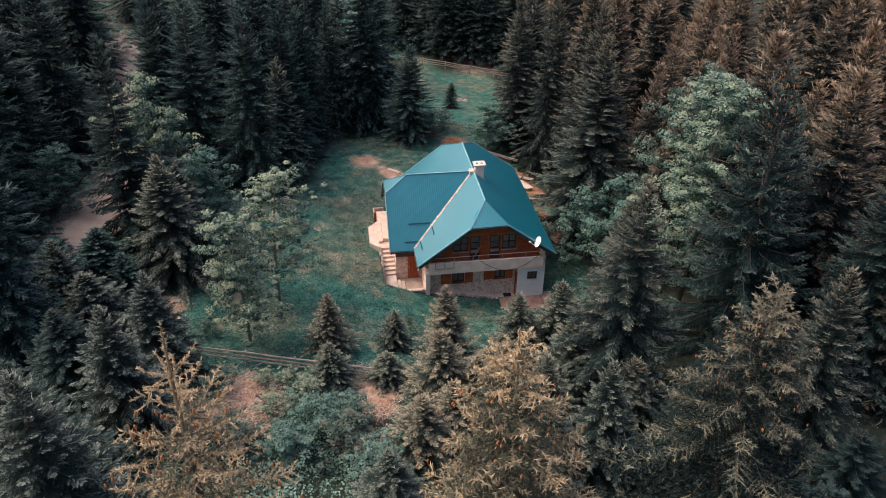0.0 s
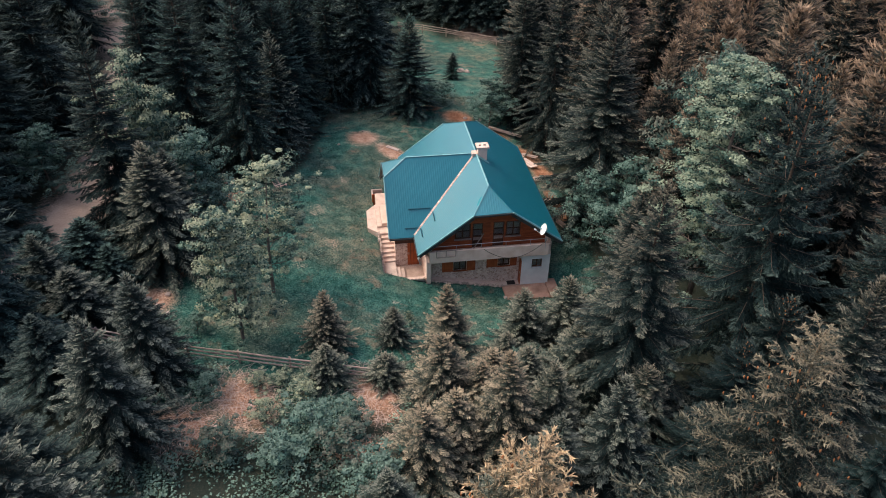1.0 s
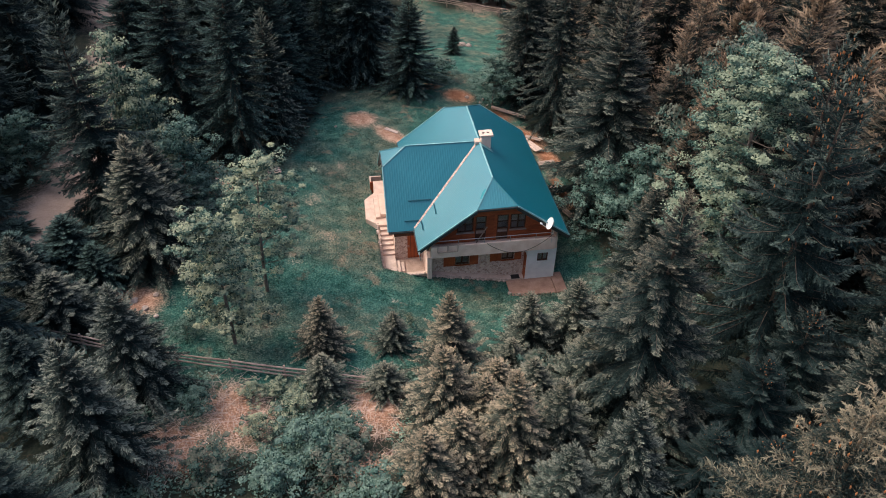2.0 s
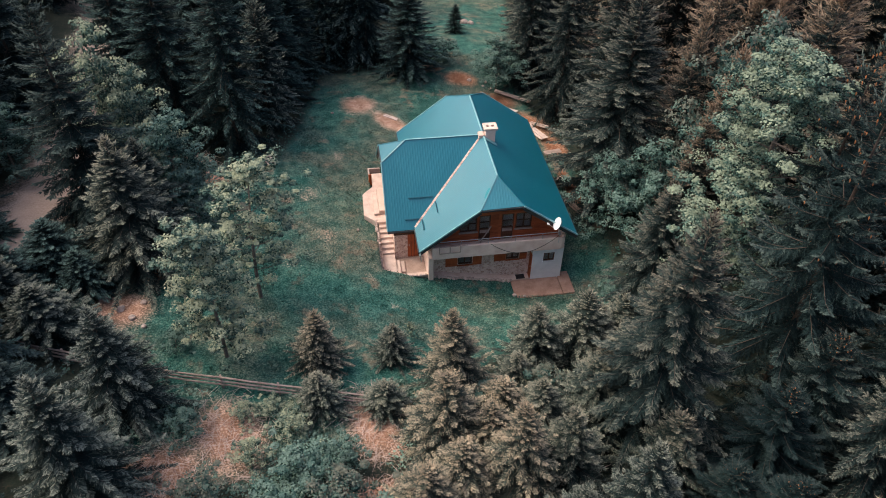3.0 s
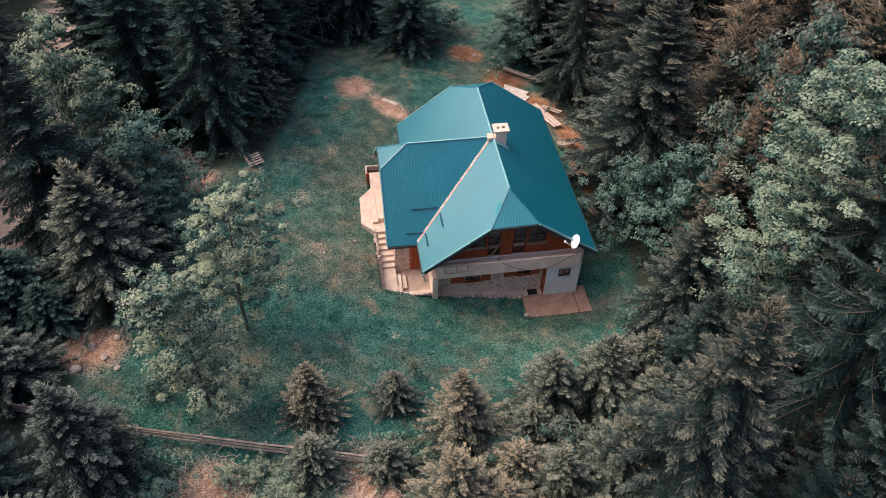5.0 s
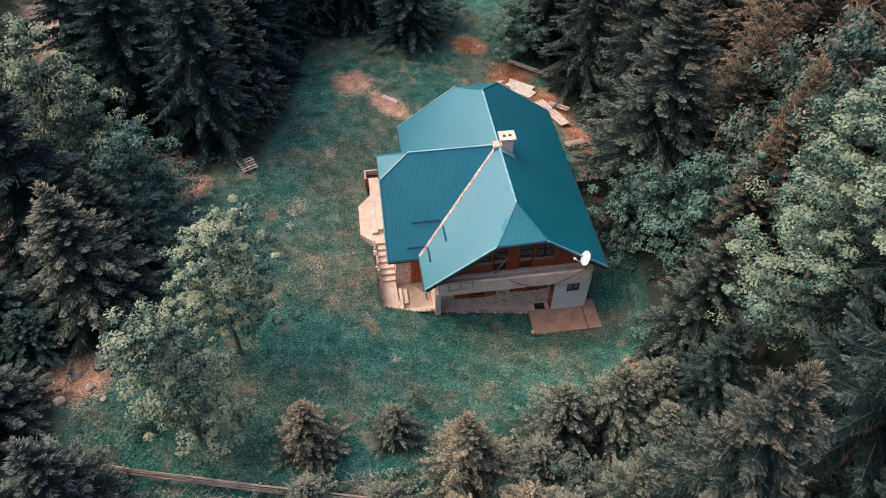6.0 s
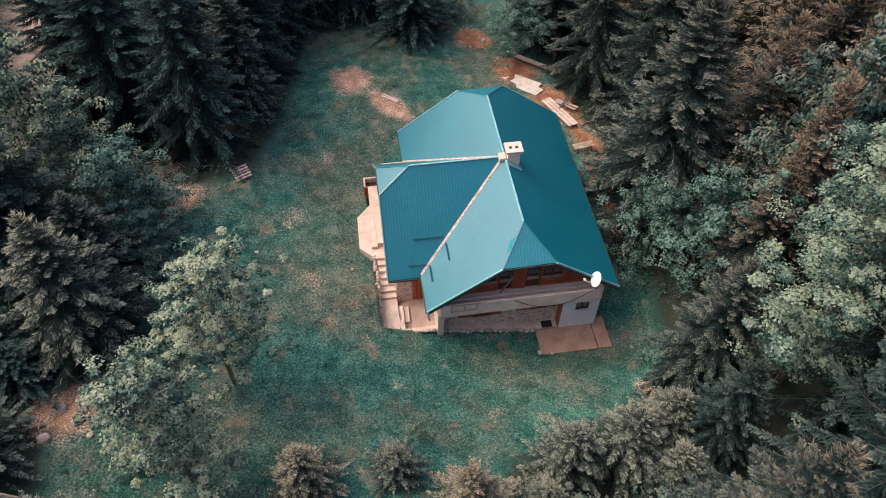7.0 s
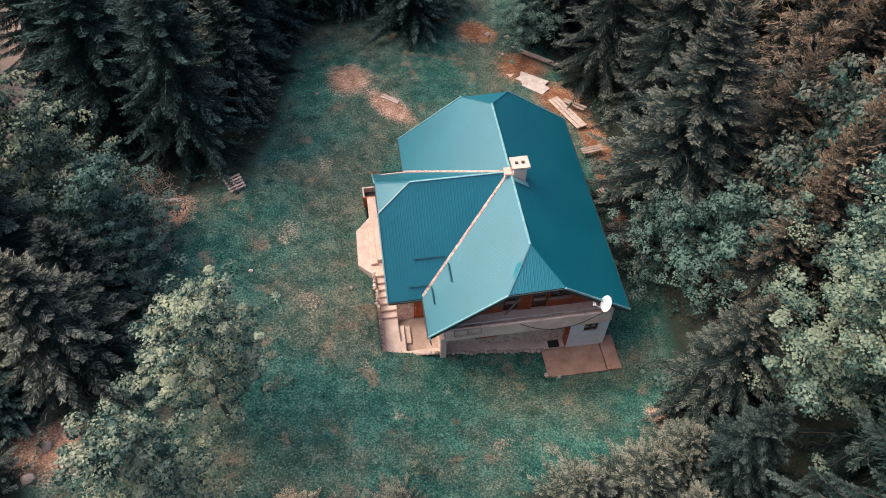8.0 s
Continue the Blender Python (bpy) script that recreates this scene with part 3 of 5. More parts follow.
wall_grid("wing_side_wall", "x", 2.05, 0.25, 46.25, 53.4, -0.3, 3.95, [(51.6, 52.5, 2.22, 3.9)], PLASTER)
wall_grid("wing_rear_wall", "y", 53.40, 0.25, 2.05, 3.95, -0.3, 3.75, [], PLASTER)
own("wing_gable", prism([(2.05, 46.3, 3.95), (2.05, 53.1, 3.95), (2.05, 50.4, 6.1), (2.05, 48.8, 6.1)], (0.2, 0, 0)), BOARD)
part_floor = own("upper_floor", box(4.2, 12.35, 44.4, 55.55, 2.74, 2.92), PLASTER)
own("ground_slab", box(4.2, 12.35, 44.4, 55.55, -0.3, -0.02), CONCRETE)


# wooden gable of stained boards, with two windows and two doors let in
W_UP = [(5.98, 7.06, 3.75, 4.95), (7.19, 7.91, 2.95, 4.95), (8.62, 9.38, 2.95, 4.95), (9.50, 10.53, 3.75, 4.95)]
gable = own("gable_wall", box(4.45, 12.1, 44.53, 44.56, 2.92, 3.6), DARKWOOD, None, "orange-brown stained timber gable")
gable_y = 44.35
z = 2.95
while z < 6.9:
    h = 0.2
    l0, l1 = XL + (z - ZL + 0.10) / SL, XL + (z + h - ZL + 0.10) / SL
    r0, r1 = XE - (z - ZE + 0.10) / SR, XE - (z + h - ZE + 0.10) / SR
    l0, l1, r0, r1 = max(l0, 4.2), max(l1, 4.2), min(r0, 12.35), min(r1, 12.35)
    cuts = sorted((o[0], o[1]) for o in W_UP if o[2] < z + h / 2 < o[3])
    edges = [(l0, l1)] + [(q, q) for c in cuts for q in c] + [(r0, r1)]
    for a, b in zip(edges[::2], edges[1::2]):
        if b[0] - a[0] > 0.05 and b[1] > a[1]:
            pts = [(a[0], gable_y, z + 0.006), (b[0], gable_y, z + 0.006), (b[1], gable_y, z + h - 0.006), (a[1], gable_y, z + h - 0.006)]
            part("board", prism(pts, (0, 0.18, 0)), BOARD, gable)
    z += h


def window(x0, x1, z0, z1, y, split=2, material=DARKWOOD, rows=1, name="window"):
    """A wooden frame with its sashes, panes and sill."""
    bm = bmesh.new()
    w = 0.07
    for q in ((x0, x1, z0, z0 + w), (x0, x1, z1 - w, z1), (x0, x0 + w, z0 + w, z1 - w), (x1 - w, x1, z0 + w, z1 - w)):
        box(q[0], q[1], y + 0.02, y + 0.12, q[2], q[3], bm=bm)
    for k in range(1, split):
        x = x0 + (x1 - x0) * k / split
        box(x - 0.04, x + 0.04, y + 0.03, y + 0.11, z0 + w, z1 - w, bm=bm)
    for k in range(1, rows):
        zz = z0 + (z1 - z0) * k / rows
        box(x0 + w, x1 - w, y + 0.04, y + 0.10, zz - 0.025, zz + 0.025, bm=bm)
    f = own(name, bm, material, None, "dark timber window")
    for k in range(split):
        a, b = x0 + (x1 - x0) * k / split, x0 + (x1 - x0) * (k + 1) / split
        part("pane", box(a + 0.05, b - 0.05, y + 0.065, y + 0.075, z0 + 0.06, z1 - 0.06), GLASS, f)
    return f


for x0, x1, z0, z1 in ((5.98, 7.06, 3.75, 4.95), (9.50, 10.53, 3.75, 4.95)):
    f = window(x0, x1, z0, z1, gable_y, 2, DARKWOOD, 2)
    part("sill", box(x0 - 0.06, x1 + 0.06, gable_y - 0.10, gable_y + 0.04, z0 - 0.06, z0), GREYWOOD, f, "greyed wooden sill")
for x0, x1 in ((7.19, 7.91), (8.62, 9.38)):
    f = window(x0, x1, 3.85, 4.95, gable_y, 1, DARKWOOD, 2, "balcony_door")
    part("door_panel", box(x0, x1, gable_y + 0.05, gable_y + 0.10, 2.95, 3.85, 0.01), DARKWOOD, f)
    part("rail_board", box(x0 + 0.07, x1 - 0.07, gable_y + 0.02, gable_y + 0.05, 3.55, 3.80, 0.006), GREYWOOD, f)
    part("handle", box(x1 - 0.1, x1 - 0.07, gable_y, gable_y + 0.05, 3.95, 4.1), STEEL, f)
own("corner_batten", box(8.42, 8.58, gable_y - 0.03, gable_y, 2.95, 5.15, 0.008), BOARD)
own("corner_batten", box(10.57, 10.70, gable_y - 0.03, gable_y, 2.95, 5.0, 0.008), BOARD)
own("lintel_board", box(8.42, 10.70, gable_y - 0.035, gable_y - 0.002, 4.98, 5.12, 0.008), BOARD)

for k, (x0, x1, z0, z1) in enumerate(W_LOW):
    f = window(x0, x1, z0, z1, GF + 0.05, 2, DARKWOOD)
    part("sill", box(x0 - 0.05, x1 + 0.05, GF - 0.08, GF + 0.05, z0 - 0.05, z0), DOORWOOD, f, "orange wooden sill")
    for a, b in ((x0 - 0.80, x0 - 0.03), (x1 + 0.03, x1 + 0.62 if k == 0 else x1 + 0.5)):
        s = own("shutter", box(a, b, GF - 0.05, GF - 0.005, z0 - 0.04, z1 + 0.02, 0.008), DOORWOOD, None, "orange-stained wooden shutter")
        for q in (0.2, 0.8):
            zz = z0 + (z1 - z0) * q
            part("ledge", box(a + 0.03, b - 0.03, GF - 0.07, GF - 0.05, zz - 0.04, zz + 0.04), DOORWOOD, s)
f = window(11.32, 12.05, 1.50, 2.19, 43.54, 2, DARKWOOD)
part("sill", box(11.27, 12.10, 43.44, 43.55, 1.44, 1.50, 0.006), PLASTER_WHITE, f, "white window sill")
# annex door, turned to the front walk
d = own("annex_door", box(10.56, 10.60, 43.52, 44.04, 0.02, 2.05, 0.006), DOORWOOD, None, "orange wooden side door")
part("handle", box(10.52, 10.56, 43.58, 43.62, 1.0, 1.12), STEEL, d)
d = own("court_door", box(2.90, 3.82, 46.04, 46.10, 0.60, 2.60, 0.008), DOORWOOD, None, "orange-brown plank door")
for x in (3.13, 3.36, 3.59):
    part("cover_strip", box(x - 0.015, x + 0.015, 46.025, 46.04, 0.62, 2.58), DARKWOOD, d)
part("handle", box(2.98, 3.02, 46.0, 46.04, 1.55, 1.72), STEEL, d)
own("wing_door", box(2.10, 2.16, 51.6, 52.5, 2.22, 3.9), DOORWOOD)
own("wing_lintel", box(2.0, 3.98, 45.90, 46.0, 2.62, 2.95, 0.01), DARKWOOD, None, "dark lintel under the eave")

# balcony along the front
balcony = own("balcony", box(4.15, 12.50, 43.25, 44.35, 2.745, 2.94), PLASTER, None, "plastered balcony slab with parapet")
para = prism([(4.12, 43.20, 2.72), (12.30, 43.20, 2.72), (12.48, 43.28, 2.72), (12.55, 43.45, 2.72), (12.55, 44.3, 2.72), (12.42, 44.3, 2.72), (12.42, 43.48, 2.72), (12.36, 43.37, 2.72),
              (12.25, 43.33, 2.72), (4.12, 43.33, 2.72)], (0, 0, 0.90))
part("parapet", para, PLASTER, balcony, "weathered pinkish plaster parapet")
part("parapet_end", box(4.12, 4.25, 43.33, 44.3, 2.75, 3.62, 0.01), PLASTER, balcony)
rail = part("rail", tube([(4.2, 43.27, 4.02), (12.45, 43.27, 4.06), (12.48, 44.3, 4.06)], 0.022, 6), STEEL, balcony, "thin steel top rail")
for x in (4.25, 5.9, 7.6, 9.3, 11.0, 12.42):
    part("rail_post", tube([(x, 43.27, 3.60), (x, 43.27, 4.03)], 0.018, 6), STEEL, balcony)
frame_bm = bmesh.new()
for a, b in (((4.55, 43.12, 3.75), (5.85, 43.12, 3.77)), ((4.55, 43.12, 3.22), (5.85, 43.12, 3.24)), ((4.55, 43.12, 3.22), (4.55, 43.12, 3.75)), ((5.85, 43.12, 3.24), (5.85, 43.12, 3.77)), ((5.2, 43.12, 3.23), (5.2, 43.12, 3.76)), ((5.85, 43.12, 3.77), (6.3, 43.12, 3.8))):
    beam(a, b, 0.05, 0.05, bm=frame_bm)
part("hanging_frame", frame_bm, GREYWOOD, balcony, "weathered frame hung on the parapet")
own("pier", box(3.90, 4.22, 43.30, 44.05, -0.3, 2.735, 0.015), PLASTER, None, "pale plaster pier under the balcony")
own("pier_return", box(3.93, 3.99, 44.05, 46.0, 0.2, 3.6), PLASTER)
own("leaning_plank", beam((7.25, 44.15, 2.98), (7.95, 44.25, 4.15), 0.10, 0.03, 0.004), GREYWOOD, None, "grey plank leaning on the balcony door")
own("cable", tube([(7.75 + 4.25 * s, 43.13, 3.66 - 1.05 * math.sin(math.pi * s) ** 0.9 + 0.25 * s) for s in [k / 16 for k in range(17)]], 0.017, 5), BLACK, None, "slack black cable")

# ---- outside works ----
walk_bm = prism([(4.05, 43.56, -0.4), (10.62, 43.56, -0.4), (10.62, 43.56, 0.03), (9.3, 43.56, 0.03), (4.05, 43.56, 0.98)], (0, 0.49, 0))
walk_slab = tagged(part("front_walk", walk_bm, CONCRETE), "sloping concrete walk sunk along the front wall", "walkway", kind="structure")
slab = thing("patio_slab", (11.2, 42.7, 0), "brown trodden concrete slab before the annex", "patio", kind="structure")
for x0, x1 in ((9.32, 12.40), (12.44, 13.20)):
    part("slab_panel", box(x0 - 11.2, x1 - 11.2, 41.90 - 42.7, (43.51 if x0 < 12 else 43.9) - 42.7, -0.3, 0.02 if x0 < 12 else 0.05, 0.012), CONCRETE_DARK, slab)
court = tagged(part("court_floor", box(2.0, 4.0, 43.72, 46.02, -0.2, 0.60, 0.01), grained("court_concrete", (0.27, 0.18, 0.145), (0.55, 0.41, 0.34), 1.1, 22, 0.85)), "sunken concrete court by the wing door", "patio", kind="structure")
tagged(part("stair_wall", box(0.98, 1.22, 43.60, 47.90, 0.2, 1.35, 0.03), CONCRETE), "low concrete retaining wall beside the steps", "wall", kind="structure")
tagged(part("court_wall", box(1.22, 3.95, 43.48, 43.74, -0.2, 1.30, 0.03), CONCRETE), "low retaining wall closing the court", "wall", kind="structure")
tagged(part("stair_landing", box(1.2, 2.03, 43.73, 45.95, 0.0, 1.04, 0.012), CONCRETE), "concrete landing at the foot of the steps", "landing", kind="structure")
steps = thing("garden_steps", (1.62, 46.9, 1.0), "flight of pale concrete steps along the wing", "stairs")
for k in range(6):
    top = 2.22 - 0.172 * (k + 1)
    part("step", box(-0.42, 0.41, 47.89 - 0.33 * (k + 1) - 46.9, 47.89 - 0.33 * k - 46.9 + 0.02, -0.9, top - 1.0, 0.018), CONCRETE, steps)
low = thing("court_steps", (2.3, 44.95, 0.6), "short concrete steps down to the court", "stairs")
for k, h in enumerate((0.30, 0.15)):
    part("step", box(-0.29 + 0.30 * k, -0.0 + 0.30 * k, -0.45, 0.55, 0.0, h, 0.015), CONCRETE, low)
part("cheek", box(-0.29, -0.02, -1.2, -0.45, 0.0, 0.44, 0.02), CONCRETE, low)
pts = [(2.04, 47.88), (1.17, 47.88), (0.29, 48.72), (0.34, 51.02), (1.14, 51.92), (1.14, 53.4), (2.04, 53.4)]
terrace = thing("terrace", (1.2, 50.0, 2.2), "pale concrete terrace with a cut corner", "terrace", kind="structure")
part("terrace_slab", prism([(x - 1.2, y - 50, 0.02) for x, y in pts], (0, 0, -1.2), 0.015), CONCRETE, terrace)
part("bench_block", box(-0.22, 0.12, -1.42, 0.95, 0.02, 0.20, 0.02), CONCRETE, terrace)
part("upper_step", box(0.12, 0.84, -1.30, 1.1, 0.02, 0.34, 0.02), CONCRETE, terrace)
hatch = thing("cellar_hatch", (1.35, 53.95, 1.6), "low brick-rimmed cellar hatch beside the wing", "hatch")
part("rim", box(-0.42, 0.45, -0.42, -0.32, -0.5, 0.42), DOORWOOD, hatch)
part("rim", box(-0.42, 0.45, 0.32, 0.42, -0.5, 0.42), CONCRETE, hatch)
part("rim", box(-0.42, -0.32, -0.32, 0.32, -0.5, 0.42), CONCRETE, hatch)
# black block in the hatch stands in for its unlit inside
part("hatch_pit", box(-0.32, 0.45, -0.32, 0.32, -0.5, 0.05), BLACK, hatch)
mat = tagged(part("door_mat", box(9.72, 10.30, 43.58, 44.0, 0.034, 0.06, 0.006), BLACK), "black rubber door mat on the walk", "mat")

# ---- trees ----
def blades(rng, at, way, length, width, jitter, flat=None):
    """Narrow triangles that start at points and run along ways."""
    n = len(at)
    way = way + rng.normal(0, jitter, (n, 3))
    way /= np.linalg.norm(way, axis=1)[:, None] + 1e-9
    side = np.cross(way, rng.normal(0, 1 if flat is None else flat, (n, 3)) + np.array([0, 0, 0 if flat is None else 1]))
    side /= np.linalg.norm(side, axis=1)[:, None] + 1e-9
    l = (length * rng.uniform(0.7, 1.3, n))[:, None]
    w = (width * rng.uniform(0.7, 1.3, n))[:, None]
    a = at - way * l * 0.15
    return np.stack([a - side * w / 2, a + side * w / 2, at + way * l], 1)


def mesh_of(name, tris, tips, material):
    n = len(tris)
    me = bpy.data.meshes.new(name)
    me.vertices.add(n * 3)
    me.vertices.foreach_set("co", np.ascontiguousarray(tris, np.float32).ravel())
    me.loops.add(n * 3)
    me.loops.foreach_set("vertex_index", np.arange(n * 3, dtype=np.int32))
    me.polygons.add(n)
    me.polygons.foreach_set("loop_start", np.arange(0, n * 3, 3, dtype=np.int32))
    me.update(calc_edges=True)
    a = me.attributes.new("tip", "FLOAT", "POINT")
    a.data.foreach_set("value", np.ascontiguousarray(tips, np.float32).ravel())
    me.materials.append(material)
    return me


def spruce(seed, height=14.0, reach=2.9, gap=0.42, twig=0.20, blade=0.05, per=4, drop=0.80, rise=0.0, curl=0.42, hang=0.45, sparse=0.05, bare=0.04,
           power=0.80, cap=0.75, ragged=0.22, cones=0, limbs=True, sway=1.0, needles=None):
    """A spruce: tapered trunk and whorls of drooping, feathered fronds whose tips curl up; the top is a spiky leader."""
    rng = np.random.default_rng(seed)
    rnd = random.Random(seed)
    root = thing("spruce_tree", (0, 0, 0))
    r0 = 0.009 * height + 0.025
    hs = [0, 0.25, 0.5, 0.75, 1.0]
    bend = Vector((rnd.uniform(-0.02, 0.02), rnd.uniform(-0.02, 0.02), 0)) * sway
    lean = [bend * q * q * height for q in hs]
    part("trunk", tube([Vector((0, 0, height * q)) + l for q, l in zip(hs, lean)], [r0, r0 * 0.8, r0 * 0.55, r0 * 0.3, 0.012], 7), BARK, root)
    at, way, long, wide, tips, crest, cone_at = [], [], [], [], [], [], []
    wood = bmesh.new()

    def put(p, d, l, w, tip, f):
        at.append(p), way.append(d), long.append(l), wide.append(np.full(len(p), w)), tips.append(tip), crest.append(np.full(len(p), f))

    z = bare * height
    while z < height * 0.985:
        f = z / height
        n = rnd.choice((8, 9, 10)) if f < 0.8 else 7
        start = rnd.uniform(0, math.tau)
        full = reach * (1 - f) ** power * min(1.0, 0.72 + 2.2 * f) * rnd.uniform(0.88, 1.10) + 0.10
        for k in range(n):
            if rnd.random() < sparse:
                continue
            az = start + k * math.tau / n + rnd.uniform(-0.45, 0.45)
            ln = full * rnd.uniform(1 - 1.6 * ragged, 1 + ragged)
            d = np.array([math.cos(az), math.sin(az), 0.0])
            across = np.array([-d[1], d[0], 0.0])
            up0 = rise + 1.05 * max(0.0, (f - 0.55) / 0.45) ** 1.5 + rnd.uniform(-0.10, 0.10)
            dr = drop * (1 - 0.75 * f)
            base = np.array([bend.x * f * z, bend.y * f * z, z + rnd.uniform(-0.5, 0.5) * gap])
            m = max(3, int(ln / twig))
            s = (np.arange(m) + rng.uniform(0.1, 0.9, m)) / m
            s = 0.10 + 0.90 * s

            def run(s):
                return base + d * (ln * s)[:, None] + np.outer(ln * (up0 * s - dr * s ** 2 + curl * s ** 3), (0, 0, 1))

            spine = run(s)
            tangent = run(s + 0.03) - run(s - 0.03)
            tangent /= np.linalg.norm(tangent, axis=1)[:, None]
            tone = rnd.uniform(-0.14, 0.14)
            if limbs and ln > 0.6:
                q = run(np.array([0.0, 0.35, 0.7, 1.0]))
                tube([Vector(v) for v in q], [0.010 + 0.006 * ln, 0.007 + 0.004 * ln, 0.005 + 0.002 * ln, 0.003], 3, wood)
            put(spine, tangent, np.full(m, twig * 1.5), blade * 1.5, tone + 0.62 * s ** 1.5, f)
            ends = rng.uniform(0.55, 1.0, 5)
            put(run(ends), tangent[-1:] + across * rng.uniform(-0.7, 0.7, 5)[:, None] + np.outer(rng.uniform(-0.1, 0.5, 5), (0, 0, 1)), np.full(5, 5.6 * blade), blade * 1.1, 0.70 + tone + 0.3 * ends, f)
            for sign in (-1, 1):
                tl = np.minimum(0.34 * ln, cap) * ((1 - s) ** 0.7 * np.minimum(1, (s + 0.08) * 2.6) + 0.10) * rng.uniform(0.7, 1.25, m) + 0.5 * blade
                out = tangent * rng.uniform(0.55, 0.95, m)[:, None] + across * sign * rng.uniform(0.55, 0.9, m)[:, None]
                out[:, 2] -= hang * rng.uniform(0.1, 1.0, m) * (1 - 0.75 * f) * (1 - 0.5 * s)
                out /= np.linalg.norm(out, axis=1)[:, None]
                turn = np.cross(out, np.array([0, 0, 1.0]))
                shade = rng.normal(0, 0.13, m)
                for j in range(per):
                    a = (j + 0.3) / per
                    p = spine + out * (tl * a)[:, None]
                    p[:, 2] -= hang * 0.55 * (tl * a) ** 2
                    # inner sprays darker for the crown's shade, paler towards the fresh ends
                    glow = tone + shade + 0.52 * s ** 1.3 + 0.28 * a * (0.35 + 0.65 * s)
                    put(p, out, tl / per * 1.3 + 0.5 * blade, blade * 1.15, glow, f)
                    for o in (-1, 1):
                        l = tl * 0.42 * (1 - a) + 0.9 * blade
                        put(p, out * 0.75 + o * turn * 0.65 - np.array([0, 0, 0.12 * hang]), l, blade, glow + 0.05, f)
            if cones and f > 0.6:
                for _ in range(cones):
                    cone_at.append(run(np.array([rnd.uniform(0.5, 1.0)]))[0] + np.array([0, 0, -0.08]))
        z += gap * rnd.uniform(0.75, 1.25) * (0.45 + 0.65 * (1 - f))
    q = np.repeat(np.linspace(0.92, 1.0, 12), 6)
    a = rng.uniform(0, math.tau, len(q))
    put(np.stack([lean[4].x * q, lean[4].y * q, height * q], 1), np.stack([np.cos(a) * 0.6, np.sin(a) * 0.6, np.full(len(q), 0.8)], 1), np.full(len(q), 4.5 * blade), blade * 1.2, np.full(len(q), 0.85), 1.0)
    at, way, long, wide, tips = np.concatenate(at), np.concatenate(way), np.concatenate(long), np.concatenate(wide), np.concatenate(tips)
    tris = blades(rng, at, way, long, wide, 0.16, 0.38)
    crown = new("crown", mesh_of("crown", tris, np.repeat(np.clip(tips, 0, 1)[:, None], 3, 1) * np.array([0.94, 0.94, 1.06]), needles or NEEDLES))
    c = crown.data.attributes.new("crest", "FLOAT", "POINT")
    c.data.foreach_set("value", np.repeat(np.concatenate(crest), 3).astype(np.float32))
    crown.parent = root
    if limbs:
        part("branchwork", wood, BARK, root)
    else:
        wood.free()
    if cone_at:
        bm = bmesh.new()
        for q in cone_at:
            tube([Vector(q), Vector(q) + Vector((0.005, 0.005, -0.06)), Vector(q) + Vector((0.01, 0.0, -0.14))], [0.012, 0.030, 0.008], 4, bm)
        tagged(part("cone_cluster", bm, CONES, root, "hanging orange-brown cones"), kind="stuff")
    root["tall"] = height
    return root, len(tris)


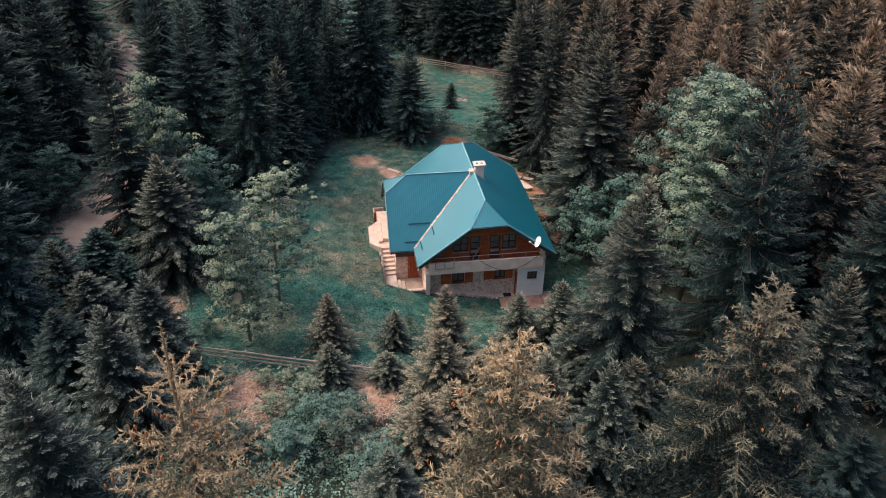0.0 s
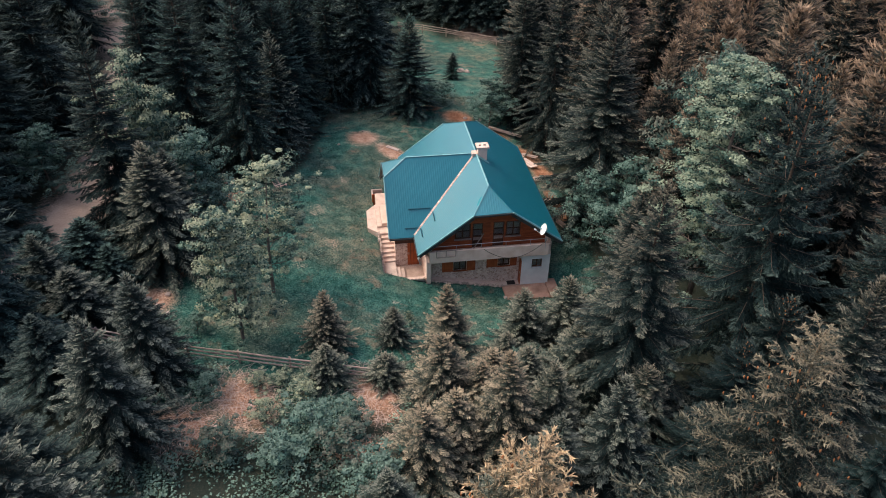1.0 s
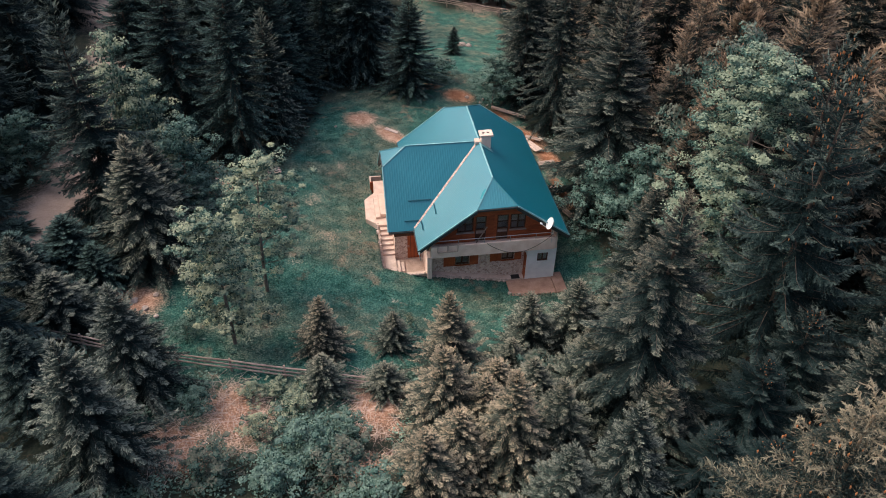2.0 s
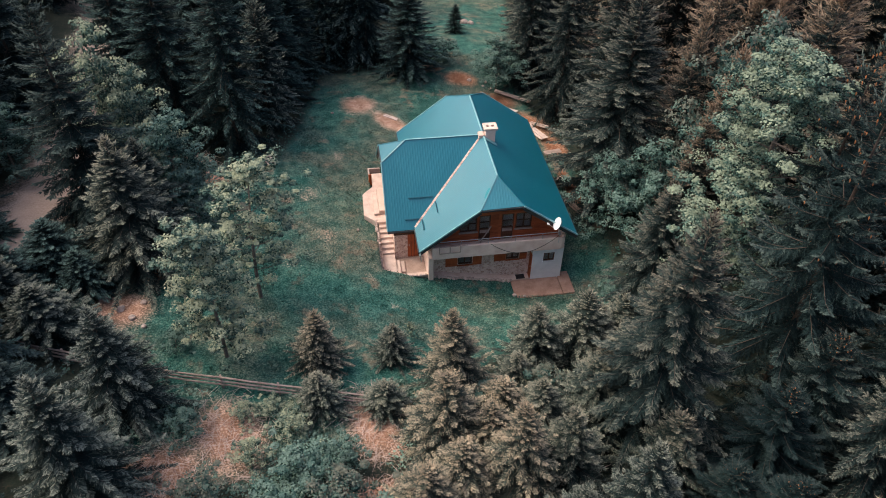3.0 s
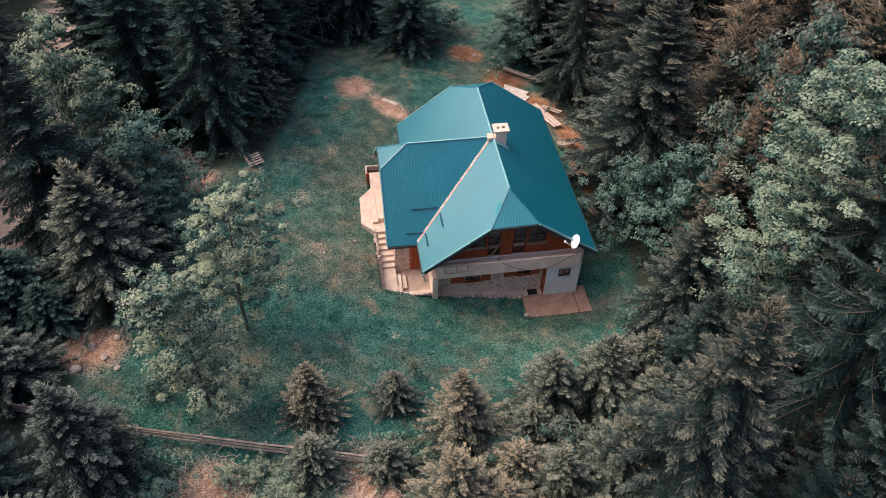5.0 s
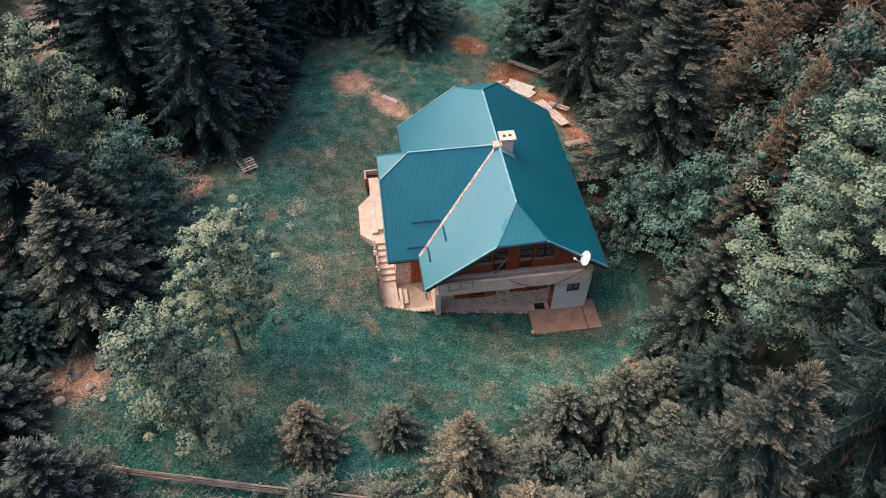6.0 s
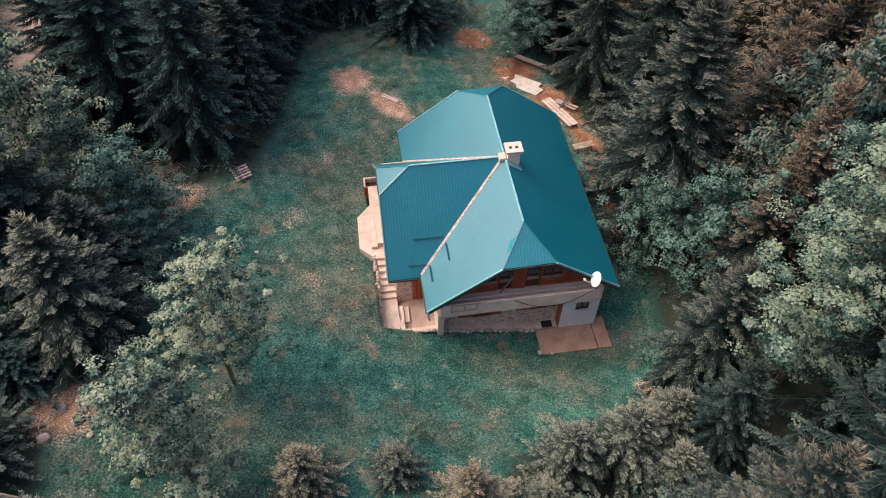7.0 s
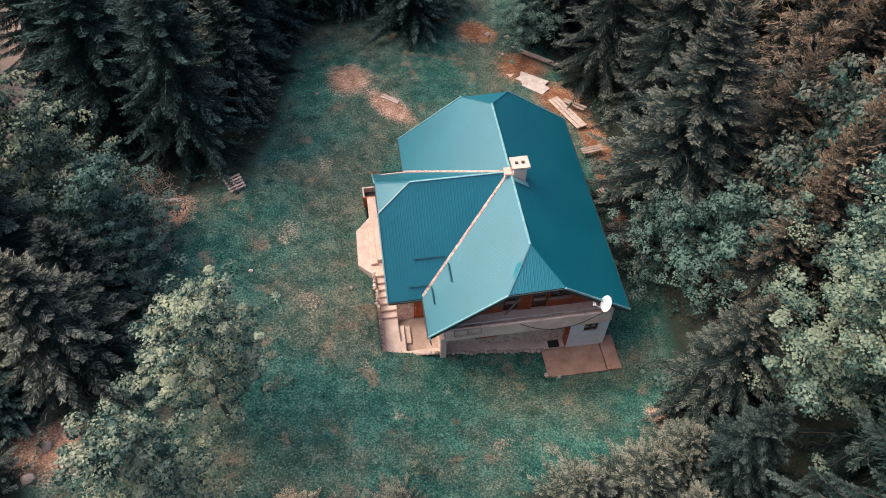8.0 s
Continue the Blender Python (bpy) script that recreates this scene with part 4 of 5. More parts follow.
def broadleaf(seed, height=11.0, reach=2.4, stem=0.35, clumps=420, leaves=46, leaf=0.13, puff=0.42, low=0.25, name="maple_tree", lean=(0, 0), pointed=0.55, solid=0.45):
    """A broad-leaved tree: trunk, forking limbs and a crown of leaf clumps with gaps."""
    rng = np.random.default_rng(seed)
    rnd = random.Random(seed)
    root = thing(name, (0, 0, 0))
    top = Vector((lean[0], lean[1], height))
    trunk = [Vector((lean[0] * q * q + 0.12 * math.sin(3 * q + seed), lean[1] * q * q + 0.10 * math.sin(4 * q + 2 * seed), height * q)) for q in (0, 0.2, 0.4, 0.6, 0.8, 0.95)]
    r0 = 0.010 * height + 0.02
    part("trunk", tube(trunk, [r0, r0 * 0.85, r0 * 0.7, r0 * 0.5, r0 * 0.3, 0.012], 8), BARK_GREY, root)
    wood = bmesh.new()
    centres, ends = [], []
    n_limb = max(8, int(height * 2.2))
    for k in range(n_limb):
        f = low + (0.93 - low) * (k + rnd.random()) / n_limb
        i = min(int(f / 0.2), 4)
        base = trunk[i].lerp(trunk[i + 1], min((f - 0.2 * i) / 0.2, 1.0))
        az = k * 2.4 + rnd.uniform(-0.5, 0.5)
        g_ = (f - low) / (1 - low)
        ln = reach * (math.sin(math.pi * min(0.16 + 0.84 * g_, 1.0) ** pointed) ** 0.8 * 0.95 + 0.12) * rnd.uniform(0.7, 1.15)
        end = base + Vector((math.cos(az) * ln, math.sin(az) * ln, ln * rnd.uniform(0.25, 0.7)))
        mid = base.lerp(end, 0.5) + Vector((0, 0, -0.12 * ln))
        tube([base, mid, end], [0.012 + 0.012 * ln, 0.010 + 0.006 * ln, 0.006], 4, wood)
        ends.append((base, mid, end, ln))
    per = max(1, clumps // n_limb)
    for base, mid, end, ln in ends:
        for _ in range(per):
            s = rnd.random() ** solid
            q = base.lerp(mid, s * 2) if s < 0.5 else mid.lerp(end, s * 2 - 1)
            spread = 0.22 * ln + 0.18
            q = q + Vector((rnd.gauss(0, spread), rnd.gauss(0, spread), rnd.gauss(0, spread * 0.75) + 0.05))
            if q.z > height + 0.2:
                q.z = height - rnd.random() * 0.5
            centres.append((q.x, q.y, q.z))
    centres = np.array(centres)
    n = len(centres)
    size = puff * rng.uniform(0.55, 1.35, n)
    d = rng.normal(0, 1, (n, leaves, 3))
    d /= np.linalg.norm(d, axis=2)[:, :, None]
    d[:, :, 2] = np.where(rng.random((n, leaves)) < 0.65, np.abs(d[:, :, 2]), d[:, :, 2])
    p = centres[:, None, :] + d * (size[:, None] * rng.uniform(0.45, 1.0, (n, leaves)))[:, :, None] * np.array([1.15, 1.15, 0.62])
    # upward leaves of a clump painted paler, as if lit from above
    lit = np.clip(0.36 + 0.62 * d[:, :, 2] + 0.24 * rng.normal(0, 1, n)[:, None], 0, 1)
    p, d, lit = p.reshape(-1, 3), d.reshape(-1, 3), lit.ravel()
    m = len(p)
    nrm = d * 0.5 + np.array([0, 0, 0.75]) + rng.normal(0, 0.45, (m, 3))
    nrm /= np.linalg.norm(nrm, axis=1)[:, None]
    u = np.cross(nrm, rng.normal(0, 1, (m, 3)))
    u /= np.linalg.norm(u, axis=1)[:, None]
    v = np.cross(nrm, u)
    s = (leaf * rng.uniform(0.65, 1.35, m))[:, None]
    t1 = np.stack([p - u * s * 0.55, p + v * s * 0.5 - nrm * s * 0.1, p + u * s * 0.75], 1)
    t2 = np.stack([p - u * s * 0.55, p + u * s * 0.75, p - v * s * 0.5 - nrm * s * 0.1], 1)
    tris = np.stack([t1, t2], 1).reshape(-1, 3, 3)
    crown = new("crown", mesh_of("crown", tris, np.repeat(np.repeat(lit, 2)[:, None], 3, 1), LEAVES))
    crown.parent = root
    part("branchwork", wood, BARK_GREY, root)
    root["tall"] = height
    return root, len(tris)


def stand(source, x, y, top, wide=1.0, turn=0.0, colour=None, label="", category="", group="", sink=0.15):
    """Sets a copy of a tree on the ground, its tip at the height given."""
    z = g(x, y) - sink
    s = (top - z) / source[0]["tall"]
    m = pose(x, y, z, 0, 0, turn) @ Matrix.Diagonal((s * wide, s * wide, s, 1))
    ob = copy_thing(source[0], m)
    for c in ob.children:
        if c.name.startswith("crown") and colour:
            c.color = colour
    return tagged(ob, label, category, group)


TEAL = (0.104, 0.142, 0.128, 0.10)
SLATE = (0.235, 0.258, 0.218, 0.15)
OLIVE = (0.178, 0.188, 0.155, 0.40)
TAN = (0.280, 0.222, 0.165, 0.80)
RUST = (0.360, 0.262, 0.190, 0.9)
MINT = (0.385, 0.415, 0.295, 0)
SEA = (0.180, 0.265, 0.225, 0)
STRAW = (0.640, 0.475, 0.300, 0.3)
YOUNG = (0.500, 0.425, 0.305, 0.55)
SAGE = (0.310, 0.318, 0.250, 0.35)

near = [spruce(11, 15, 4.0, 0.46, 0.105, 0.040, 5, cap=0.50, power=1.12), spruce(12, 15, 4.2, 0.50, 0.105, 0.040, 5, drop=0.95, hang=0.7, cap=0.55, power=1.02)]
fine = [spruce(14, 15, 4.0, 0.48, 0.135, 0.048, 4, cap=0.52, power=0.90), spruce(15, 15, 4.2, 0.52, 0.135, 0.048, 4, drop=0.95, hang=0.6, cap=0.52, power=0.86), spruce(13, 14, 3.7, 0.48, 0.135, 0.048, 4, cap=0.52, power=0.90)]
droop = [spruce(16, 16, 4.2, 0.85, 0.10, 0.042, 5, drop=1.0, rise=0.05, curl=0.60, hang=1.3, sparse=0.18, ragged=0.30, cap=0.55, cones=1, power=0.85), spruce(17, 16, 4.2, 0.85, 0.10, 0.042, 5, drop=1.0, rise=0.05, curl=0.60, hang=1.3, sparse=0.22, ragged=0.30, cap=0.55, power=0.85)]
young = [spruce(21, 4.5, 1.6, 0.15, 0.055, 0.017, 5, drop=0.34, rise=0.12, curl=0.14, hang=0.35, bare=0.02, power=1.10, cap=0.24, ragged=0.30, needles=YOUNG_NEEDLES),
         spruce(22, 4.5, 1.55, 0.15, 0.055, 0.017, 5, drop=0.38, rise=0.14, curl=0.16, hang=0.35, bare=0.02, power=1.0, cap=0.24, ragged=0.34, needles=YOUNG_NEEDLES),
         spruce(23, 7, 2.2, 0.20, 0.070, 0.022, 5, drop=0.42, rise=0.10, curl=0.18, hang=0.4, bare=0.02, power=1.10, cap=0.30, ragged=0.32, needles=YOUNG_NEEDLES)]
coarse = [spruce(31, 16, 4.0, 0.62, 0.22, 0.090, 3, limbs=False, power=0.88), spruce(32, 17, 4.2, 0.66, 0.22, 0.090, 3, limbs=False, drop=0.95, power=0.84), spruce(33, 15, 3.7, 0.62, 0.22, 0.090, 3, limbs=False, power=0.9)]
ragged = [spruce(51, 15, 3.6, 0.50, 0.14, 0.062, 4, sparse=0.22, ragged=0.38, power=1.0)]
# tone n is a darkened spruce colour that stands in for forest shade
LOOK = {"e": ((0.118, 0.192, 0.174, 0.05), "dark blue-green spruce beside the lawn"), "n": ((0.055, 0.076, 0.072, 0.0), "dark spruce on the slope, shade put into its colour"), "k": ((0.105, 0.140, 0.130, 0.0), "dark spruce in the closed wood"), "d": (TEAL, "dark blue-green spruce at the clearing's edge"), "s": (SLATE, "grey-green spruce with pale twig tips"), "o": (OLIVE, "olive-grey spruce with drooping limbs"),
        "t": (TAN, "spruce with tan-brown upper limbs"), "y": (YOUNG, "young spruce with straw-coloured shoots"), "z": (SAGE, "grey-green spruce with pale shoots"),
        "r": (RUST, "spruce top with rusty cones and straw-coloured shoots")}


def plant(kind, tone, x, y, top, reach):
    src = random.choice(kind)
    base = g(x, y) - 0.15
    crown = [c for c in src[0].children if c.name.startswith("crown")][0]
    s = (top - base) / src[0]["tall"]
    half = max(abs(v) for v in (crown.bound_box[0][0], crown.bound_box[6][0]))
    colour, label = LOOK[tone]
    j = random.uniform(0.85, 1.15)
    stand(src, x, y, top, 1.32 * reach / (half * s), random.uniform(0, 360), (*(c * j for c in colour[:3]), colour[3]), label, "tree", "spruces")


def spire(seed, height, leader=1.0, spread=1.0, needles=None, thickness=9.0, bristle=1.0, light=0.0):
    """A tall spruce whose top is a bare leader and whorls of upturned, bristly straw-coloured shoots."""
    rng = np.random.default_rng(seed)
    rnd = random.Random(seed)
    root = thing("spruce_tree", (0, 0, 0))
    part("trunk", tube([Vector((0, 0, 0)), Vector((0, 0, height * 0.6)), Vector((0, 0, height - 2.4))], [0.24, 0.15, 0.045], 8), BARK, root)
    part("leader", tube([Vector((0, 0, height - 2.42)), Vector((0, 0, height - 1.2)), Vector((0.03, 0.02, height))], [0.045, 0.026, 0.010], 6), TWIGS, root, "straw-coloured leading shoot")
    at, way, tip, long = [], [], [], []
    wood = bmesh.new()

    def shoot(a, b, size, bright, thick):
        a, b = np.array(a), np.array(b)
        l = np.linalg.norm(b - a)
        n = max(3, int(l / size * thickness))
        s = rng.uniform(0, 1, n)[:, None]
        at.append(a + (b - a) * s)
        way.append(np.tile((b - a) / (l + 1e-6) * 0.75, (n, 1)) + rng.normal(0, 0.62, (n, 3)))
        tip.append(np.full(n, bright) + rng.normal(0, 0.12, n))
        long.append(np.full(n, size))
        tube([Vector(a), Vector(b)], [thick, thick * 0.5], 3, wood)

    shoot((0, 0, height - 1.6), (0.03, 0.02, height), 0.06, 0.8, 0.014)
    shoot((0, 0, height - 1.6), (0.03, 0.02, height), 0.06, 0.8, 0.014)
    down = 0.55 * leader + 0.1
    while down < height - 3:
        fine = down < 5
        size = bristle * (0.078 if down < 1.4 else 0.095) if fine else 0.19
        reach_ = spread * min(0.20 + 0.31 * down, 1.7 + 0.10 * down)
        n = rnd.choice((4, 5)) if down < 1.6 else 6
        start = rnd.uniform(0, math.tau)
        for k in range(n):
            az = start + k * math.tau / n + rnd.uniform(-0.3, 0.3)
            ln = reach_ * rnd.uniform(0.65, 1.2)
            d = np.array([math.cos(az), math.sin(az), 0])
            rise = max(0.75 - 0.22 * down, -0.22) + rnd.uniform(-0.1, 0.1)
            base = np.array([0, 0, height - down + rnd.uniform(-0.12, 0.12)])

            def run(s):
                return base + d * ln * s + np.array([0, 0, ln * (rise * s - 0.16 * min(down / 3, 1.4) * s * s + 0.20 * s ** 3)])

            bits = 4
            for j in range(bits):
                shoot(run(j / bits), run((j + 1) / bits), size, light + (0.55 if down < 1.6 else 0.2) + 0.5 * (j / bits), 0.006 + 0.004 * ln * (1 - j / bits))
            step = 0.115 if fine else 0.24
            s = 0.18
            while s < 0.97:
                for sign in (-1, 1):
                    if rnd.random() < (0.65 if light and down < 1.7 else 0.15):
                        continue
                    p = run(s)
                    l2 = (0.12 + 0.36 * ln * (1 - s) ** 0.7 * min(s * 3, 1)) * rnd.uniform(0.6, 1.2)
                    side = np.array([-d[1], d[0], 0]) * sign
                    e = p + (d * 0.65 + side * 0.75 + np.array([0, 0, rnd.uniform(-0.35, 0.15)])) * l2
                    # inner side shoots dark for crown shade, paler outward and near the top
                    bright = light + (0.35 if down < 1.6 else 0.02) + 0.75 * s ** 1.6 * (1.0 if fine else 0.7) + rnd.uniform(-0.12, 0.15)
                    shoot(p, e, size, bright, 0.005)
                s += step / ln
        down += (0.30 if fine else 0.55) * rnd.uniform(0.8, 1.2) + 0.02 * down
    at, way, tip, long = np.concatenate(at), np.concatenate(way), np.concatenate(tip), np.concatenate(long)
    tris = blades(rng, at, way, long, long * 0.34, 0.15)
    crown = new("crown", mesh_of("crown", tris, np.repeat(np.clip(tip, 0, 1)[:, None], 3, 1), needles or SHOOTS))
    a = crown.data.attributes.new("crest", "FLOAT", "POINT")
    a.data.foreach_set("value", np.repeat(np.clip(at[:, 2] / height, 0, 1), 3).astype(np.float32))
    crown.parent = root
    part("branchwork", wood, TWIGS, root)
    bm = bmesh.new()
    for _ in range(70):
        a, r, q = rnd.uniform(0, math.tau), rnd.uniform(0.3, 1.3), rnd.uniform(0.9, 3.6)
        p = Vector((math.cos(a) * r * min(q / 2.2, 1.2), math.sin(a) * r * min(q / 2.2, 1.2), height - q))
        tube([p, p + Vector((0.005, 0.005, -0.05)), p + Vector((0.01, 0.0, -0.12))], [0.010, 0.022, 0.006], 5, bm)
    tagged(part("cone_cluster", bm, CONES, root, "hanging orange-brown cones"), kind="stuff")
    root["tall"] = height
    spires.append(root)
    return root, len(tris)


# near trees below the camera
spires = []
stand(spire(45, 20.0, 1.35, 0.95, None, 7.0, 0.62, 0.22), -4.0, 7.7, 27.4, 1.0, 40, STRAW, "straw-coloured spruce top with a bare leader", "tree", "spruces")
stand(spire(46, 18.0, 0.5), 1.1, 9.9, 25.0, 1.15, 100, STRAW, "tan spruce top with upturned bristly shoots", "tree", "spruces")
stand(spire(47, 16.0, 0.4, 1.25, NEEDLES), 9.6, 14.9, 21.5, 1.15, 10, (0.270, 0.250, 0.185, 0.3), "olive spruce top with many bristly tan shoots", "tree", "spruces")
for q in (("s", -11.4, 18.0, 18.3, 3.3), ("s", -12.1, 27.3, 13.7, 2.6), ("s", -11.5, 32.2, 12.0, 2.4), ("d", -15.6, 31.0, 11.0, 2.6), ("d", -17.5, 26.0, 13.0, 3.0), 
          ("d", -14.0, 22.5, 15.0, 3.0), ("s", 9.2, 22.8, 12.0, 2.3), ("d", 15.4, 35.0, 9.6, 2.2)):
    plant(near, *q)
# young trees along the lower fence
for q in (("y", -2.9, 34.7, 7.9, 1.5), ("z", 0.82, 35.0, 6.2, 1.4), ("z", -2.9, 31.7, 6.8, 1.6), ("z", 0.2, 31.5, 6.1, 1.35), ("y", 3.6, 32.4, 9.6, 2.2), ("y", 2.7, 28.7, 9.4, 2.3), ("y", 4.4, 28.0, 8.2, 2.1),
          ("z", 8.3, 34.4, 7.1, 2.0), ("z", 6.9, 32.6, 5.6, 1.6), ("z", 10.7, 34.5, 7.6, 2.1), ("z", 12.1, 35.3, 5.6, 1.6), ("y", 5.4, 25.8, 10.9, 2.4), ("z", 9.7, 29.8, 9.0, 2.3), ("z", 7.3, 29.5, 7.6, 2.0),
          ("z", 12.6, 33.0, 6.8, 2.0), ("z", 7.6, 26.4, 9.4, 2.1), ("y", 1.4, 24.8, 9.0, 2.3), ("z", 13.6, 36.0, 5.4, 1.7), ("y", 5.6, 30.2, 6.8, 2.0), ("y", 3.0, 26.0, 8.6, 2.1), ("s", 6.4, 22.4, 10.6, 2.2), ("z", 4.0, 21.2, 9.6, 2.1), ("s", -0.6, 21.5, 9.4, 1.9), ("o", 11.8, 25.6, 9.2, 2.3)):
    plant(young, *q)
# the right hand side
for q in (("o", 11.9, 28.3, 17.5, 3.6), ("o", 16.4, 39.0, 10.8, 2.7), ("t", 20.0, 43.6, 12.4, 2.2), ("o", 17.9, 50.8, 17.0, 4.6)):
    plant(near, *q)
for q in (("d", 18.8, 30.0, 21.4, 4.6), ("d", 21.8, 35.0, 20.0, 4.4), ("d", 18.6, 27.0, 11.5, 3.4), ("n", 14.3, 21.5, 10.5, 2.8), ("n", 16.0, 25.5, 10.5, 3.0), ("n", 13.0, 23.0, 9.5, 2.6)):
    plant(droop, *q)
for q in (("t", 21.0, 48.8, 15.4, 3.0), ("r", 21.6, 44.4, 15.2, 2.6),
          ("r", 25.7, 48.9, 15.8, 3.0), ("r", 23.9, 52.9, 17.2, 3.0), ("o", 17.8, 63.5, 16.6, 3.4), ("o", 20.3, 59.0, 17.2, 3.4), ("o", 16.4, 69.4, 15.4, 3.0), ("d", 24.5, 36.5, 17.0, 3.2), ("d", 25.8, 29.0, 18.5, 3.4),
          ("o", 20.0, 24.0, 15.0, 3.0), ("r", 31.0, 57.0, 15.5, 3.2), ("t", 28.5, 41.5, 16.5, 3.4), ("r", 27.5, 53.5, 16.5, 3.2)):
    plant(fine, *q)
# the left hand side
for q in (("z", -12.6, 43.6, 12.8, 3.3), ("s", -12.4, 46.8, 10.6, 2.6)):
    plant(near, *q)
for q in (("e", -24.6, 42.6, 17.0, 3.2), ("s", -17.8, 38.6, 10.2, 2.0), ("e", -8.4, 58.2, 17.5, 3.7), ("s", -6.2, 62.0, 12.4, 2.8), ("e", -6.0, 66.6, 15.0, 3.2),
          ("e", -4.8, 71.0, 14.0, 2.7), ("e", -12.9, 61.0, 18.0, 4.3), ("e", -16.2, 63.0, 17.5, 3.2), ("e", -1.6, 75.6, 13.6, 2.6), ("e", 2.4, 75.0, 12.5, 2.3), ("e", 5.8, 70.9, 10.2, 2.9), ("e", -23.5, 38.0, 17.5, 3.2),
          ("e", -24.5, 47.0, 17.0, 3.2), ("e", -26.0, 55.0, 17.5, 3.2), ("e", -19.0, 34.0, 14.0, 2.9), ("e", -21.6, 46.6, 5.6, 1.7), ("e", -24.2, 49.2, 7.0, 2.0)):
    plant(fine, *q)
for q in (("e", -16.9, 42.6, 8.4, 2.4), ("e", -18.8, 40.6, 9.2, 2.6), ("s", -16.2, 37.4, 8.6, 2.4), ("e", -15.2, 41.2, 7.4, 1.9), ("e", -17.2, 70.0, 16.0, 3.2), ("e", -18.4, 78.0, 16.0, 3.2)):
    plant(fine, *q)
plant(ragged, "d", -15.6, 47.9, 18.8, 3.6)

DARK_SPOTS = [(14.6, 17.6, 8.5), (17.6, 18.4, 8.0), (12.2, 19.6, 8.5), (20.4, 20.6, 8.5)]
# forest behind and to the sides
rf = random.Random(5)
spots = []
for _ in range(9000):
    x, y = rf.uniform(-80, 95), rf.uniform(18, 170)
    if lawn_gap(x, y) < 2.8 or off_line(np.float64(x), np.float64(y), ROAD_WAY) < 3.2 or off_line(np.float64(x), np.float64(y), FAR_WAY) < 4.5:
        continue
    if -19 < x < 27 and y < 67 or (4 < x < 17 and y < 104) or (x < -22 and y < 34) or (x > 27 and y < 26) or abs(x - 5 - 0.16 * y) > 9 + 0.62 * y:
        continue
    if abs(x - 3.5 - 0.05 * (y - 105)) < 4.2 and y > 100 or (-27 < x < -20 and 76 < y < 104):
        continue
    if min((math.hypot(x - a, y - b) for a, b in spots), default=9) < 4.6 + 0.014 * y:
        continue
    spots.append((x, y))
spots = sorted(spots, key=lambda q: q[1])[:116]
for x, y in spots:
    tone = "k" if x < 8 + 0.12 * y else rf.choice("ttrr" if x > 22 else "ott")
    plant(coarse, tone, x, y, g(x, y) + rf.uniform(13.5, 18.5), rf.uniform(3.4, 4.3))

# the wood's rim beyond the far track
for x in range(6, 34, 3):
    plant(coarse, "k", x + rf.uniform(-0.8, 0.8), 110.8 - 0.46 * (x - 8) + rf.uniform(-1.0, 3.0), g(x, 111) + rf.uniform(12, 16), rf.uniform(3.2, 4.0))
# bare-stemmed spruces along the far road and a lone small one on the pasture
stems = [spruce(34, 16, 3.6, 0.62, 0.22, 0.090, 3, limbs=False, bare=0.15, power=0.8)]
for x, y in ((14.2, 103.6), (16.3, 102.6), (18.3, 101.6), (20.6, 99.8), (22.8, 98.4)):
    plant(stems, "k", x, y, g(x, y) + rf.uniform(14, 17), rf.uniform(2.6, 3.2))
plant(fine, "k", 11.8, 81.4, g(11.8, 81.4) + 3.0, 1.3)
# dark spruces on the slope below the path, forest shade put into their colour
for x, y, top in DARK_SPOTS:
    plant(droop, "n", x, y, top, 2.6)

# broad-leaved trees and shrubs
maple = [broadleaf(61, 9.5, 2.1, clumps=240, leaves=80, leaf=0.090, puff=0.31, low=0.22, pointed=0.75, lean=(0.4, 0.4)), broadleaf(62, 9.0, 1.6, clumps=270, leaves=80, leaf=0.090, puff=0.32, low=0.16, lean=(-1.0, 0.4))]
big_maple = broadleaf(63, 16, 2.9, clumps=420, leaves=130, leaf=0.085, puff=0.42, low=0.12, pointed=0.7)
shrub = [broadleaf(64, 5.5, 2.2, clumps=220, leaves=64, leaf=0.088, puff=0.34, low=0.08, name="broadleaf_shrub", pointed=0.45)]
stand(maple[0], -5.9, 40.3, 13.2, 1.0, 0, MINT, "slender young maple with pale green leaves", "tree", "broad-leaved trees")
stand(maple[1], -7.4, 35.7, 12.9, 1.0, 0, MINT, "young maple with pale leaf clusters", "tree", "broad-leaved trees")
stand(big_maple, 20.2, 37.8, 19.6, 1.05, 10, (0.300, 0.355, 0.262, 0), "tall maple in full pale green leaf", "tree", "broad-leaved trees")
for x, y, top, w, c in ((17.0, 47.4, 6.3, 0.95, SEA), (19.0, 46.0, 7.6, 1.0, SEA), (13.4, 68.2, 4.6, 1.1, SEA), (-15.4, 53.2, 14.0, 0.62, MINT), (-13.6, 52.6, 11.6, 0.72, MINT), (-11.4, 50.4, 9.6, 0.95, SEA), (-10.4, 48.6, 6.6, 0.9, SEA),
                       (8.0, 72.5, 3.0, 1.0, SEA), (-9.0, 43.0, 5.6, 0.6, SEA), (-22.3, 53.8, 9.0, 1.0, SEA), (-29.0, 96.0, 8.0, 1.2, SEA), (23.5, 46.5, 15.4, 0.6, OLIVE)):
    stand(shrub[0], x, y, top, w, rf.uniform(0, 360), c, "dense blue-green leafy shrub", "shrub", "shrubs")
for src in near + fine + droop + stems + young + coarse + ragged + maple + shrub + [big_maple] + [(s, 0) for s in spires]:
    for o in (*src[0].children_recursive, src[0]):
        bpy.data.objects.remove(o)

